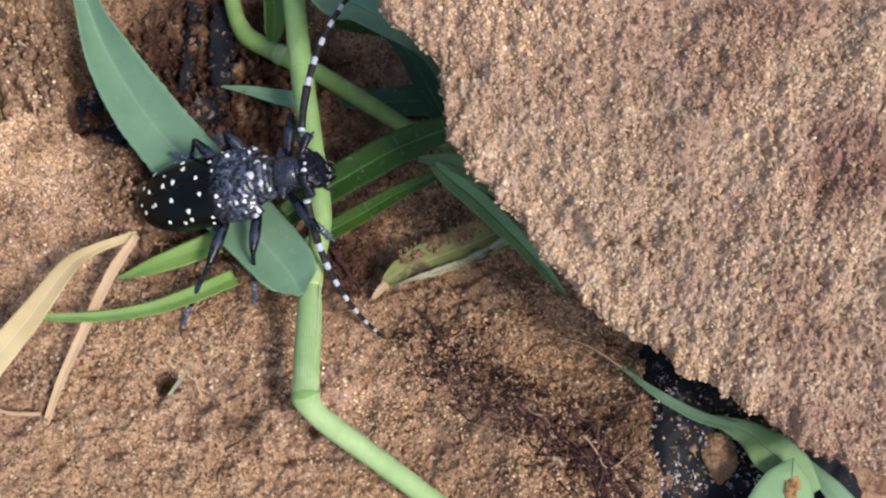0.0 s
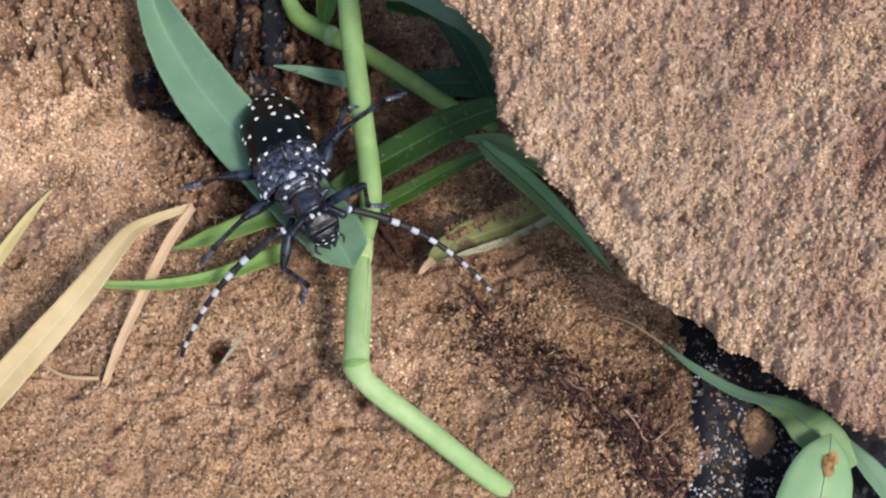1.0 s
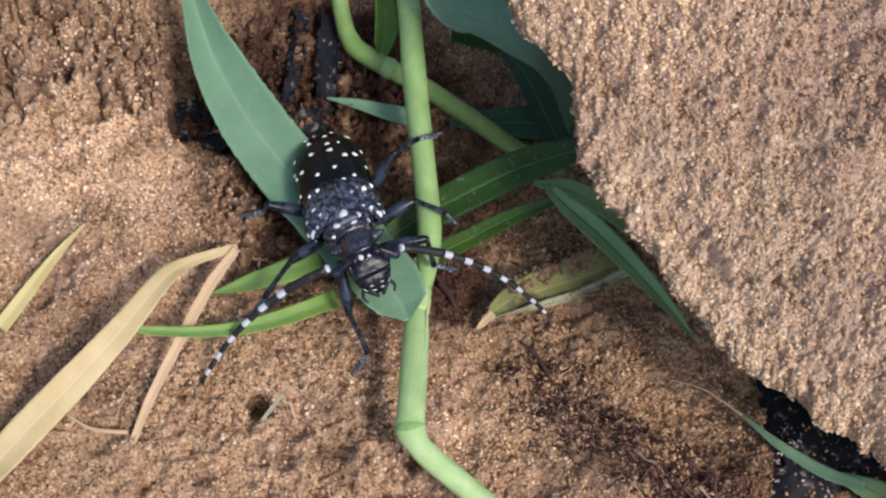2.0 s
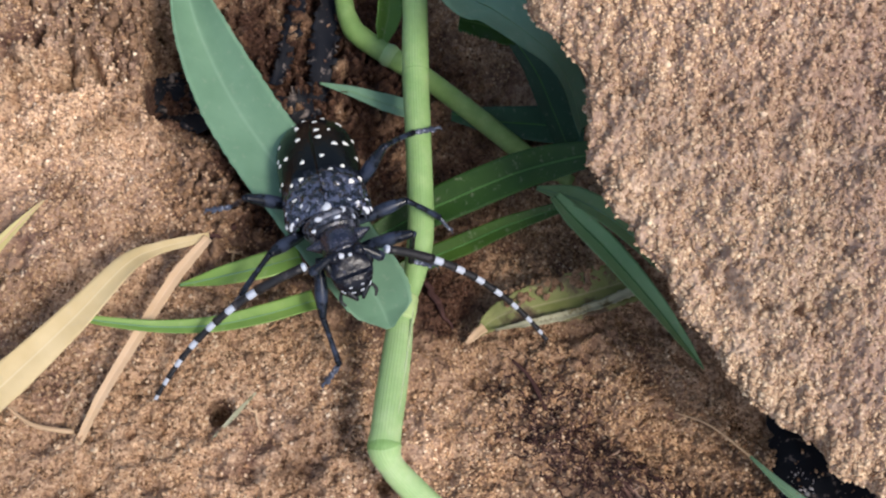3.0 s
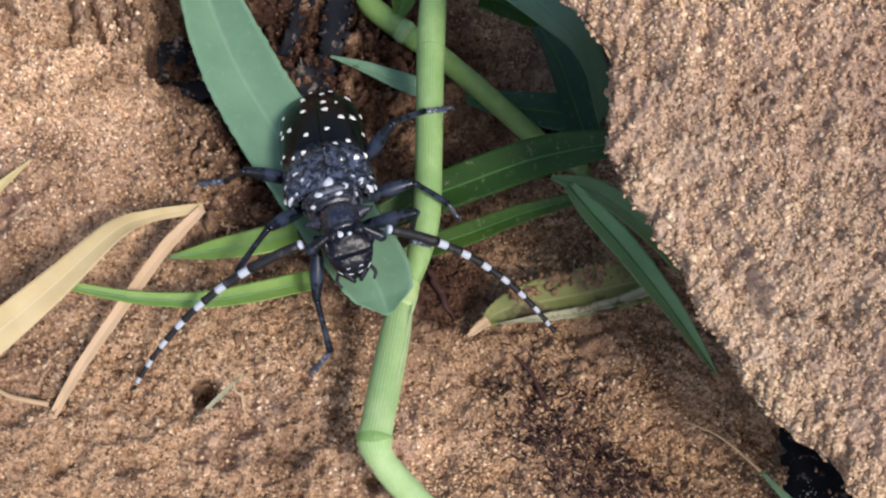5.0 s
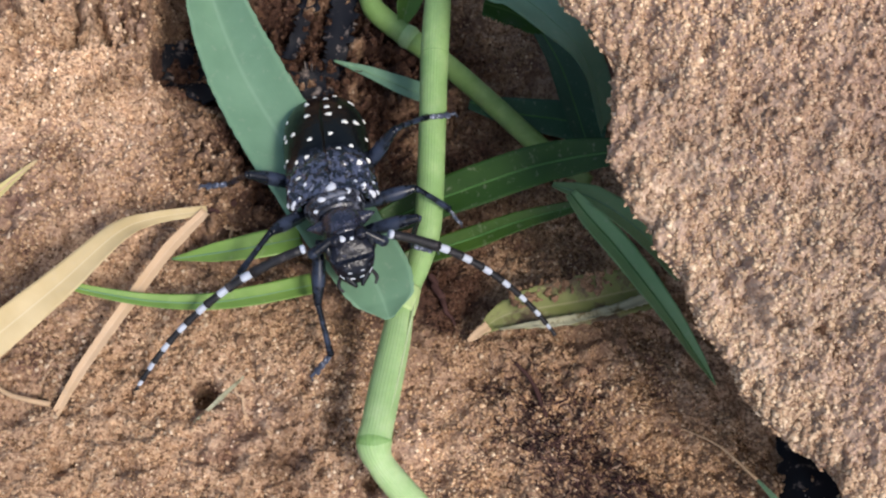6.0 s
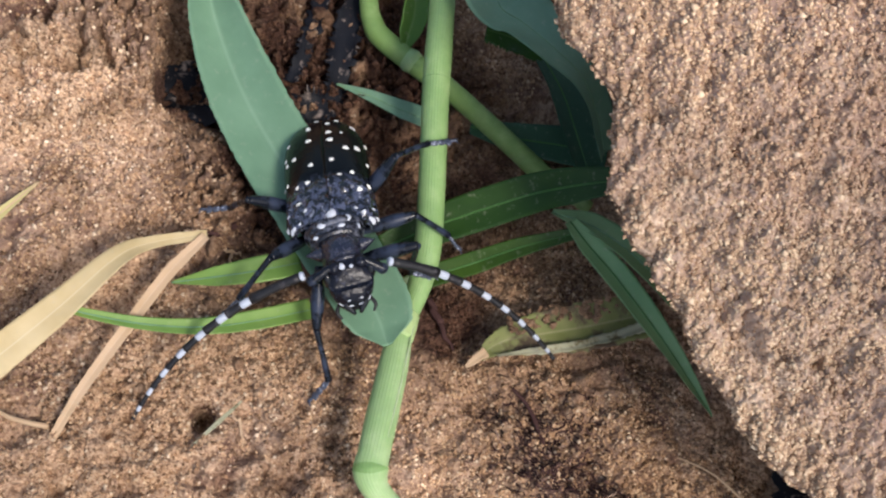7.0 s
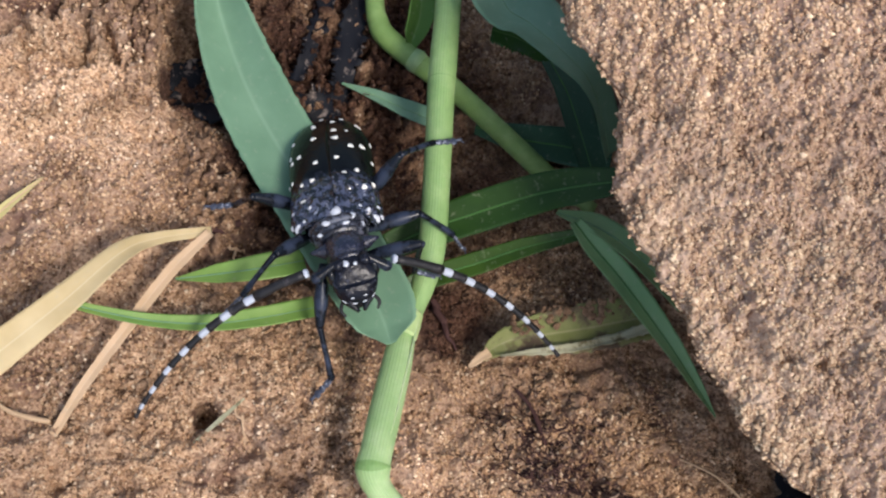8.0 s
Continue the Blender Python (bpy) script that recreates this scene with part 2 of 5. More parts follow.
def stem_material(name, base, light, pale):
    m, t, sh = material(name)
    tc = t.nodes.new("ShaderNodeTexCoord")
    sep = t.nodes.new("ShaderNodeSeparateXYZ")
    link(t, tc.outputs["UV"], sep.inputs[0])
    streak = math_node(t, "SINE", math_node(t, "MULTIPLY", sep.outputs[0], 190.0))
    broad = noise_node(t, 110, 4, 0.65, tc.outputs["Object"])
    fine = noise_node(t, 1100, 3, 0.6, tc.outputs["Object"])
    col = ramp_node(t, broad.outputs[0], [(0.28, base), (0.52, light), (0.75, pale)]).outputs[0]
    col = mix_node(t, math_node(t, "MULTIPLY", math_node(t, "ADD", streak, 1.0), 0.05), col, pale)
    dust = ramp_node(t, fine.outputs[0], [(0.62, (0, 0, 0)), (0.8, (1, 1, 1))]).outputs[0]
    col = mix_node(t, math_node(t, "MULTIPLY", dust, 0.24), col, (0.5, 0.46, 0.34))
    link(t, col, sh.inputs["Base Color"])
    sh.inputs["Roughness"].default_value = 0.55
    sh.inputs["Specular IOR Level"].default_value = 0.3
    sh.inputs["Subsurface Weight"].default_value = 0.12
    sh.inputs["Subsurface Radius"].default_value = (0.6, 1.0, 0.3)
    sh.inputs["Subsurface Scale"].default_value = 0.0008
    bump_node(t, math_node(t, "ADD", math_node(t, "MULTIPLY", streak, 0.35), fine.outputs[0]), 0.5, 0.0001, sh)
    return m


def chitin_material(name, base, rough, coat=0.0, down_sheen=None, down_sheen_scale=700, down_sheen_from=0.58, bump=0.4, bump_scale=1200, ahead=None, spec=0.4, down_sheen_rough=0.85, bump_depth=0.0001, glint=None, ahead_spec=None):
    """Beetle shell; pale patches are thin down, on the wing cases painted reflections."""
    m, t, sh = material(name)
    co = object_coord(t)
    fine = noise_node(t, bump_scale, 3, 0.6, co)
    col = base
    if down_sheen:
        n = noise_node(t, down_sheen_scale, 4, 0.65, co)
        f = ramp_node(t, n.outputs[0], [(down_sheen_from, (0, 0, 0)), (down_sheen_from + 0.12, (1, 1, 1))]).outputs[0]
        if ahead is not None:
            sep = t.nodes.new("ShaderNodeSeparateXYZ")
            link(t, co, sep.inputs[0])
            mr = t.nodes.new("ShaderNodeMapRange")
            link(t, sep.outputs[0], mr.inputs[0])
            mr.inputs[1].default_value, mr.inputs[2].default_value = ahead
            f = math_node(t, "MULTIPLY", f, mr.outputs[0])
        col = mix_node(t, f, base, down_sheen)
        # tiny bright marks painted as glints of crinkled shell
        if glint:
            fn = noise_node(t, glint[0], 3, 0.6, co)
            ff = ramp_node(t, fn.outputs[0], [(glint[1], (0, 0, 0)), (glint[1] + 0.06, (1, 1, 1))]).outputs[0]
            col = mix_node(t, math_node(t, "MULTIPLY", ff, mr.outputs[0]), col, glint[2])
        link(t, col, sh.inputs["Base Color"])
        rr = t.nodes.new("ShaderNodeMapRange")
        link(t, f, rr.inputs[0])
        rr.inputs[3].default_value, rr.inputs[4].default_value = rough, down_sheen_rough
        link(t, rr.outputs[0], sh.inputs["Roughness"])
    else:
        sh.inputs["Base Color"].default_value = (*base, 1)
        sh.inputs["Roughness"].default_value = rough
    sh.inputs["Coat Weight"].default_value = coat
    sh.inputs["Specular IOR Level"].default_value = spec
    if ahead_spec:
        gl = t.nodes.new("ShaderNodeMapRange")
        link(t, mr.outputs[0], gl.inputs[0])
        gl.inputs[3].default_value, gl.inputs[4].default_value = spec, ahead_spec
        link(t, gl.outputs[0], sh.inputs["Specular IOR Level"])
    sh.inputs["Coat Roughness"].default_value = 0.12
    bump_node(t, fine.outputs[0], bump, bump_depth, sh)
    return m


SOIL = earth_material("sandy_soil", (0.135, 0.077, 0.049), (0.42, 0.262, 0.156), (0.75, 0.545, 0.355), (0.22, 0.138, 0.10), 38, 0.68, dark_tone=(0.22, 0.172, 0.178), stain=(0.38, 0.31, 0.34))
CLOD = earth_material("earth_clod", (0.15, 0.085, 0.045), (0.30, 0.18, 0.105), (0.48, 0.33, 0.21), (0.16, 0.09, 0.055), 90, 0.5, dark_tone=(0.30, 0.24, 0.23))
ROCKM = earth_material("sandstone", (0.27, 0.182, 0.130), (0.48, 0.345, 0.250), (0.73, 0.575, 0.43), (0.39, 0.275, 0.22), 55, 0.6, grain_scale=950, crumb_scale=260, relief=0.0008, dark_tone=(0.62, 0.53, 0.56))
SAND = grain_material("sand_grains", [(0.0, (0.11, 0.062, 0.036)), (0.35, (0.35, 0.215, 0.125)), (0.85, (0.53, 0.365, 0.225)), (1.0, (0.71, 0.57, 0.41))], dark_tone=(0.22, 0.172, 0.178))
GRIT = grain_material("rock_grains", [(0.0, (0.27, 0.176, 0.12)), (0.3, (0.47, 0.33, 0.222)), (0.8, (0.66, 0.50, 0.345)), (1.0, (0.86, 0.71, 0.52))], dark_tone=(0.66, 0.56, 0.58))
CHIP = grain_material("white_chips", [(0.0, (0.22, 0.22, 0.25)), (0.5, (0.45, 0.44, 0.46)), (1.0, (0.78, 0.76, 0.74))])
SCAB = leaf_material("withered_spot", (0.30, 0.17, 0.06), (0.52, 0.33, 0.13), (0.6, 0.42, 0.2), veins=5, gloss=0.7, blotch=(300, 0.55, (0.16, 0.08, 0.03)))
STALK = stem_material("green_stalk", (0.165, 0.295, 0.10), (0.23, 0.37, 0.14), (0.34, 0.48, 0.215))
BRANCHM = stem_material("pale_green_stalk", (0.125, 0.225, 0.06), (0.175, 0.29, 0.085), (0.28, 0.40, 0.155))
LEAF_BLUE = leaf_material("bluish_leaf", (0.155, 0.29, 0.18), (0.20, 0.35, 0.225), (0.26, 0.41, 0.28), gloss=0.5)
# greens of leaves A and B are set dark to hold the rock's shade
LEAF_SHADE_GREEN = leaf_material("green_leaf", (0.013, 0.047, 0.007), (0.028, 0.078, 0.011), (0.10, 0.19, 0.06), gloss=0.5)
LEAF_SHADE_OLIVE = leaf_material("shade_olive_leaf", (0.026, 0.068, 0.007), (0.052, 0.11, 0.014), (0.10, 0.17, 0.05), gloss=0.42)
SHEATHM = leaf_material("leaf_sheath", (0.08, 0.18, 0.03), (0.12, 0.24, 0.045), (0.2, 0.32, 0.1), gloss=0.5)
# bluish leaf again, with the shade beside the rock put into its colour
LEAF_SHADED = leaf_material("shaded_leaf", (0.027, 0.078, 0.043), (0.043, 0.11, 0.062), (0.10, 0.20, 0.13), gloss=0.5)
LEAF_MID = leaf_material("mid_green_leaf", (0.20, 0.35, 0.15), (0.27, 0.43, 0.20), (0.37, 0.52, 0.30), gloss=0.45)
LEAF_PALE = leaf_material("yellowing_leaf", (0.50, 0.44, 0.17), (0.60, 0.52, 0.24), (0.66, 0.6, 0.36), gloss=0.5)
LEAF_SPOT = leaf_material("spotted_leaf", (0.22, 0.40, 0.20), (0.30, 0.48, 0.26), (0.42, 0.58, 0.36), gloss=0.45, blotch=(70, 0.62, (0.42, 0.26, 0.10)))
RIBM = stem_material("midrib", (0.12, 0.24, 0.12), (0.16, 0.30, 0.16), (0.22, 0.38, 0.22))
RIBP = stem_material("pale_edge", (0.36, 0.48, 0.24), (0.44, 0.56, 0.30), (0.52, 0.62, 0.38))
COLLARM = stem_material("leaf_collar", (0.30, 0.42, 0.17), (0.38, 0.50, 0.22), (0.48, 0.56, 0.30))
PALE_STALK = stem_material("pale_sheath", (0.21, 0.34, 0.13), (0.28, 0.42, 0.18), (0.40, 0.52, 0.27))
RIBD = stem_material("dark_midrib", (0.04, 0.13, 0.03), (0.06, 0.17, 0.04), (0.10, 0.22, 0.07))
NODEM = stem_material("stem_node", (0.13, 0.25, 0.07), (0.19, 0.33, 0.11), (0.28, 0.41, 0.18))
LEAF_LIME = leaf_material("fresh_blade", (0.16, 0.30, 0.06), (0.24, 0.38, 0.09), (0.40, 0.52, 0.22), gloss=0.42)
LEAF_OLD = leaf_material("withering_leaf", (0.16, 0.19, 0.05), (0.29, 0.29, 0.12), (0.40, 0.38, 0.21), gloss=0.65, blotch=(150, 0.50, (0.115, 0.08, 0.05)))
MARGINM = leaf_material("dry_margin", (0.30, 0.29, 0.17), (0.44, 0.43, 0.30), (0.5, 0.48, 0.36), veins=3, gloss=0.7, blotch=(260, 0.58, (0.16, 0.13, 0.06)))
STRAWM = leaf_material("dry_straw", (0.55, 0.43, 0.22), (0.68, 0.56, 0.33), (0.76, 0.67, 0.46), veins=14, gloss=0.6, through_light=0.3)
STRAWP = leaf_material("pink_straw", (0.52, 0.36, 0.21), (0.64, 0.46, 0.30), (0.70, 0.56, 0.41), veins=9, gloss=0.65)
SHELL = chitin_material("black_shell", (0.006, 0.007, 0.009), 0.18, 0.1, bump=0.25, spec=0.35)
# sky sheen and glints on the wing front are painted into the colour
WING_SHELL = chitin_material("wing_shell", (0.003, 0.004, 0.005), 0.14, 0.0, down_sheen=(0.060, 0.070, 0.115), down_sheen_scale=1100, down_sheen_from=0.46, down_sheen_rough=0.22, bump=1.0, bump_scale=1100, ahead=(-0.0035, -0.0005), spec=0.14, glint=(900, 0.62, (0.18, 0.195, 0.25)), ahead_spec=0.7)
COLLAR_SHELL = chitin_material("collar_shell", (0.009, 0.010, 0.016), 0.26, 0.0, down_sheen=(0.11, 0.12, 0.155), down_sheen_scale=650, down_sheen_from=0.47, down_sheen_rough=0.4, bump=1.0, bump_scale=1000, bump_depth=0.0002, spec=0.5)
NECK_SHELL = chitin_material("neck_shell", (0.011, 0.013, 0.026), 0.27, 0.1, down_sheen=(0.04, 0.045, 0.08), down_sheen_scale=1500, down_sheen_from=0.55, bump=0.8, bump_scale=1500, bump_depth=0.00015, spec=0.6)
ROUGH_SHELL = chitin_material("downy_shell", (0.006, 0.007, 0.012), 0.22, 0.0, down_sheen=(0.045, 0.05, 0.075), down_sheen_scale=1000, down_sheen_from=0.58, bump=1.0, bump_scale=800, bump_depth=0.0002, spec=0.22)
LEG_SHELL = chitin_material("leg_shell", (0.005, 0.007, 0.012), 0.26, 0.0, down_sheen=(0.025, 0.034, 0.06), down_sheen_scale=260, down_sheen_from=0.5, down_sheen_rough=0.4, bump=0.6, spec=0.28)
TARSUS_DOWN = chitin_material("tarsus_down", (0.05, 0.06, 0.09), 0.5, 0.0, down_sheen=(0.40, 0.43, 0.52), down_sheen_scale=1600, down_sheen_from=0.55)
WHITE_DOWN = chitin_material("white_down", (0.80, 0.79, 0.74), 0.8, 0.0, bump=0.5, bump_scale=4000)
BAND_DOWN = chitin_material("band_down", (0.56, 0.59, 0.64), 0.75, 0.0, bump=0.5, bump_scale=3000)
BAND_PALE = chitin_material("antenna_band", (0.42, 0.46, 0.53), 0.75, 0.0, bump=0.5, bump_scale=3000)
ANTENNA_DARK = chitin_material("antenna_dark", (0.008, 0.008, 0.010), 0.5, 0.0, down_sheen=(0.05, 0.045, 0.05), down_sheen_scale=900, down_sheen_from=0.55)
MATM = chitin_material("black_plastic", (0.010, 0.011, 0.015), 0.6, 0.0, down_sheen=(0.26, 0.21, 0.18), down_sheen_scale=420, down_sheen_from=0.58, bump=1.0, bump_scale=500, spec=0.15)
ROOTM = grain_material("dead_roots", [(0.0, (0.022, 0.011, 0.011)), (0.6, (0.062, 0.032, 0.030)), (0.92, (0.15, 0.09, 0.075)), (1.0, (0.42, 0.30, 0.23))])

# ---- ground ----
LEVELS = [(-56, 18, 2), (-70, 33, 1), (-42, 22, 0), (-48, -30, 1), (-33, -31, 4), (-13, -24, 2), (-26, -20, 1.5), (-60, -4, 1), (15, 2, -5), (17, -10, -5.5),
          (20, -19, -1.5), (22, -27, 2), (35, -9, 0), (40, -29, 7), (52, -28, 9), (62, -29, 10), (52, -5, 0), (-10, -36, 3), (-25, 56, -15), (-31, 47, -11),
          (12, 58, -12), (23, 48, -8), (-17, 43, -11), (0, 30, -11), (78, -30, 10), (-18, 18, -6), (5, 16, -9), (35, 8, -3)]


def ground_level(x, y):
    num, den = np.full_like(x, 0.0), np.full_like(x, 1e-4)
    for cx, cy, cz in LEVELS:
        w = near(x, y, cx, cy, 13.0)
        num, den = num + w * cz, den + w
    return num / den


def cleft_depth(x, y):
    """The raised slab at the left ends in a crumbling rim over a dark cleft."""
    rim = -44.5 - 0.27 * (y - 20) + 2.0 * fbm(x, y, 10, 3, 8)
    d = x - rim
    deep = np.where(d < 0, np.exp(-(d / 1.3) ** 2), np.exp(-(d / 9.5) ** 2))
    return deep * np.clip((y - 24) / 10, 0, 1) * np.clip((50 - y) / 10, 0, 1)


# damp soil, plus shade painted into the hollows and beside the rock
def damp_and_shade(x, y):
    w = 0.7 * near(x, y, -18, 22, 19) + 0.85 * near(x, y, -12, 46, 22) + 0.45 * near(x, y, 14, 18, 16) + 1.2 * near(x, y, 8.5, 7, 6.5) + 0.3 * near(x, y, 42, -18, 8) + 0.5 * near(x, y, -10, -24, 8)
    # cleft depth darkens the soil colour, standing for shade in the recess
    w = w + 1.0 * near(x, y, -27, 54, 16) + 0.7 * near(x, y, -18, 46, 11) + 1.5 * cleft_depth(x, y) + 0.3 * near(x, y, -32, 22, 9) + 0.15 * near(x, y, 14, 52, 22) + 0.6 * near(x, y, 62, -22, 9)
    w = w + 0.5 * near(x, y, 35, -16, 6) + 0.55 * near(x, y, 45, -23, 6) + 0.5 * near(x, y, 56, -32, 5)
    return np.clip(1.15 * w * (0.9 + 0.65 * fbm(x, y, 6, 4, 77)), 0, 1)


def dryness(x, y):
    w = 1.0 * near(x, y, -64, 24, 22) + 0.6 * near(x, y, -14, -24, 14) + 0.7 * near(x, y, 9, -20, 13) + 0.4 * near(x, y, -45, -20, 14)
    return np.clip(w * (0.8 + 0.7 * fbm(x, y, 5, 4, 78)), 0, 1)


def ground_height(x, y):
    z = ground_level(x, y)
    inside = np.clip((260 - np.hypot(x - 15, y - 15)) / 100, 0, 1)
    z = z + inside * (1.1 * fbm(x, y, 16, 3, 3) + 1.5 * fbm(x, y, 5.5, 3, 4))
    z = z - 15.0 * cleft_depth(x, y)
    # crumbs
    crumbly = np.clip(near(x, y, -66, 50, 24) + near(x, y, -28, 14, 12) * 0.8 + near(x, y, -16, 46, 24) * 0.8 + near(x, y, -8, -26, 15) * 0.6 + near(x, y, 30, 0, 12) * 0.4 + near(x, y, -35, -34, 16) * 0.3 + 0.16, 0, 1) * inside
    d1, d2 = cells(x + 1.6 * fbm(x, y, 4, 2, 21), y + 1.6 * fbm(x, y, 4, 2, 22), 5.2, 30)
    z = z + crumbly * 3.0 * (np.clip(d2 - d1, 0, 0.45) - 0.2) * 2
    d1, d2 = cells(x + 0.6 * fbm(x, y, 2, 2, 23), y + 0.6 * fbm(x, y, 2, 2, 24), 2.0, 31)
    z = z + (0.5 + 0.9 * crumbly) * inside * 1.35 * (0.5 - d1)
    d1, d2 = cells(x + 0.4 * fbm(x, y, 1.6, 2, 28), y + 0.4 * fbm(x, y, 1.6, 2, 29), 1.25, 33)
    z = z + inside * 1.05 * (0.55 - d1) * np.clip(0.75 + 0.7 * fbm(x, y, 12, 2, 34), 0.2, 1.3)
    # clods parted by deep cracks at the far left
    d1, d2 = cells(x + 1.2 * fbm(x, y, 3.5, 3, 51), y + 1.6 * fbm(x, y, 3.5, 3, 52), 4.3, 53)
    cloddy = np.clip(2.4 * near(x, y, -67, 43, 12) + 2.0 * near(x, y, -82, 52, 16) + 0.8 * near(x, y, -36, 18, 8) + 0.9 * near(x, y, -30, 52, 12) + 0.7 * near(x, y, -14, 47, 11), 0, 1)
    z = z + cloddy * inside * (0.9 * (0.55 - d1) + 1.0 - 4.6 * np.exp(-((d2 - d1) / 0.19) ** 4) * np.clip(1.0 + 1.2 * fbm(x, y, 5, 2, 54), 0.2, 1.3))
    d1, d2 = cells(x + 1.0 * fbm(x, y, 2.5, 3, 55), y + 1.0 * fbm(x, y, 2.5, 3, 56), 2.3, 57)
    z = z - cloddy * inside * 3.2 * np.exp(-((d2 - d1) / 0.2) ** 4) * np.clip(0.4 + 2.0 * fbm(x, y, 7, 2, 58), 0, 1.1)
    # fine cracks
    d1, d2 = cells(x + 3 * fbm(x, y, 7, 3, 25), y + 3 * fbm(x, y, 7, 3, 26), 15, 32)
    z = z - inside * 1.1 * np.exp(-((d2 - d1) / 0.035) ** 2) * np.clip(0.5 + 1.4 * fbm(x, y, 20, 2, 27), 0, 1)
    z = z + inside * (0.38 * fbm(x, y, 2.4, 3, 40) + 0.18 * fbm(x, y, 0.9, 2, 41))
    # pits
    for cx, cy, r, d in ((-26.5, -20.5, 1.9, 8.0), (-15.5, -36, 1.6, 3.5), (-6.5, -19, 1.6, 2.5), (9, -16, 0.9, 2.0), (-40, -27, 1.0, 2.0), (2.8, -27, 1.8, 4.5), (-35, -34, 2.2, 2.5), (-19, -24, 2.4, 2.6), (-68, -6, 1.8, 3.0), (-38, -24, 1.1, 2.2), (-21, -30, 2.0, 2.6), (-30, -44, 2.2, 2.4), (-45, -38, 1.4, 2.4), (-2, -34, 1.2, 2.4), (14, -24, 0.9, 2.2), (5, -40, 1.5, 2.4)):
        z = z - d * np.exp(-(((x - cx) ** 2 + (y - cy) ** 2) / r ** 2) ** 2)
    return z


def ground():
    def lines(a, b, step):
        inner = np.arange(a, b + step, step)
        out = [4.0]
        while sum(out) < 40000:
            out.append(out[-1] * 1.45)
        far = np.cumsum(out)
        return np.concatenate([a - far[::-1], inner, b + far])
    xs, ys = lines(-92, 104, 0.36), lines(-56, 96, 0.36)
    X, Y = np.meshgrid(xs, ys)
    Z = ground_height(X, Y)
    nx = len(xs)
    verts = np.stack([X, Y, Z], -1).reshape(-1, 3)
    k = np.arange((len(ys) - 1) * nx).reshape(-1, nx)[:, :-1].ravel()
    faces = np.stack([k, k + 1, k + nx + 1, k + nx], 1)
    ob = part("ground", (verts, faces.tolist()), SOIL)
    ob.data.attributes.new("darkened", "FLOAT", "POINT").data.foreach_set("value", damp_and_shade(X, Y).astype(np.float32).ravel())
    ob.data.attributes.new("dry", "FLOAT", "POINT").data.foreach_set("value", dryness(X, Y).astype(np.float32).ravel())
    tagged(ob, "crumbly tan sandy soil with brown patches of damp and painted shade", "ground", kind="structure")


ground()

# ---- rock ----
ROCK_C = (95.0, 45.0)


def rock_top(x, y):
    return 27.5 + 0.301 * x + 0.417 * y


ROCK_RIM = [(4.8, 41.2), (10.0, 39.3), (14.2, 35.2), (17.2, 27.1), (19.9, 20.3), (26.8, 13.4), (33.2, 7.1), (41.8, -1.9), (46.9, -6.6), (50.8, -9.7), (59, -14.3), (68.4, -19.8), (78.6, -25.3), (89, -31.7), (99.8, -35.2), (130, -40), (170, 0), (180, 60), (150, 120), (90, 130), (40, 110), (10, 75), (2, 55)]


def rock_radius(a):
    """Plan radius about the rock's middle, by angle in degrees (0 to 360)."""
    pts = sorted((math.degrees(math.atan2(y - ROCK_C[1], x - ROCK_C[0])) % 360, math.hypot(x - ROCK_C[0], y - ROCK_C[1])) for x, y in ROCK_RIM)
    return np.interp(a, [p[0] for p in pts], [p[1] for p in pts], period=360)


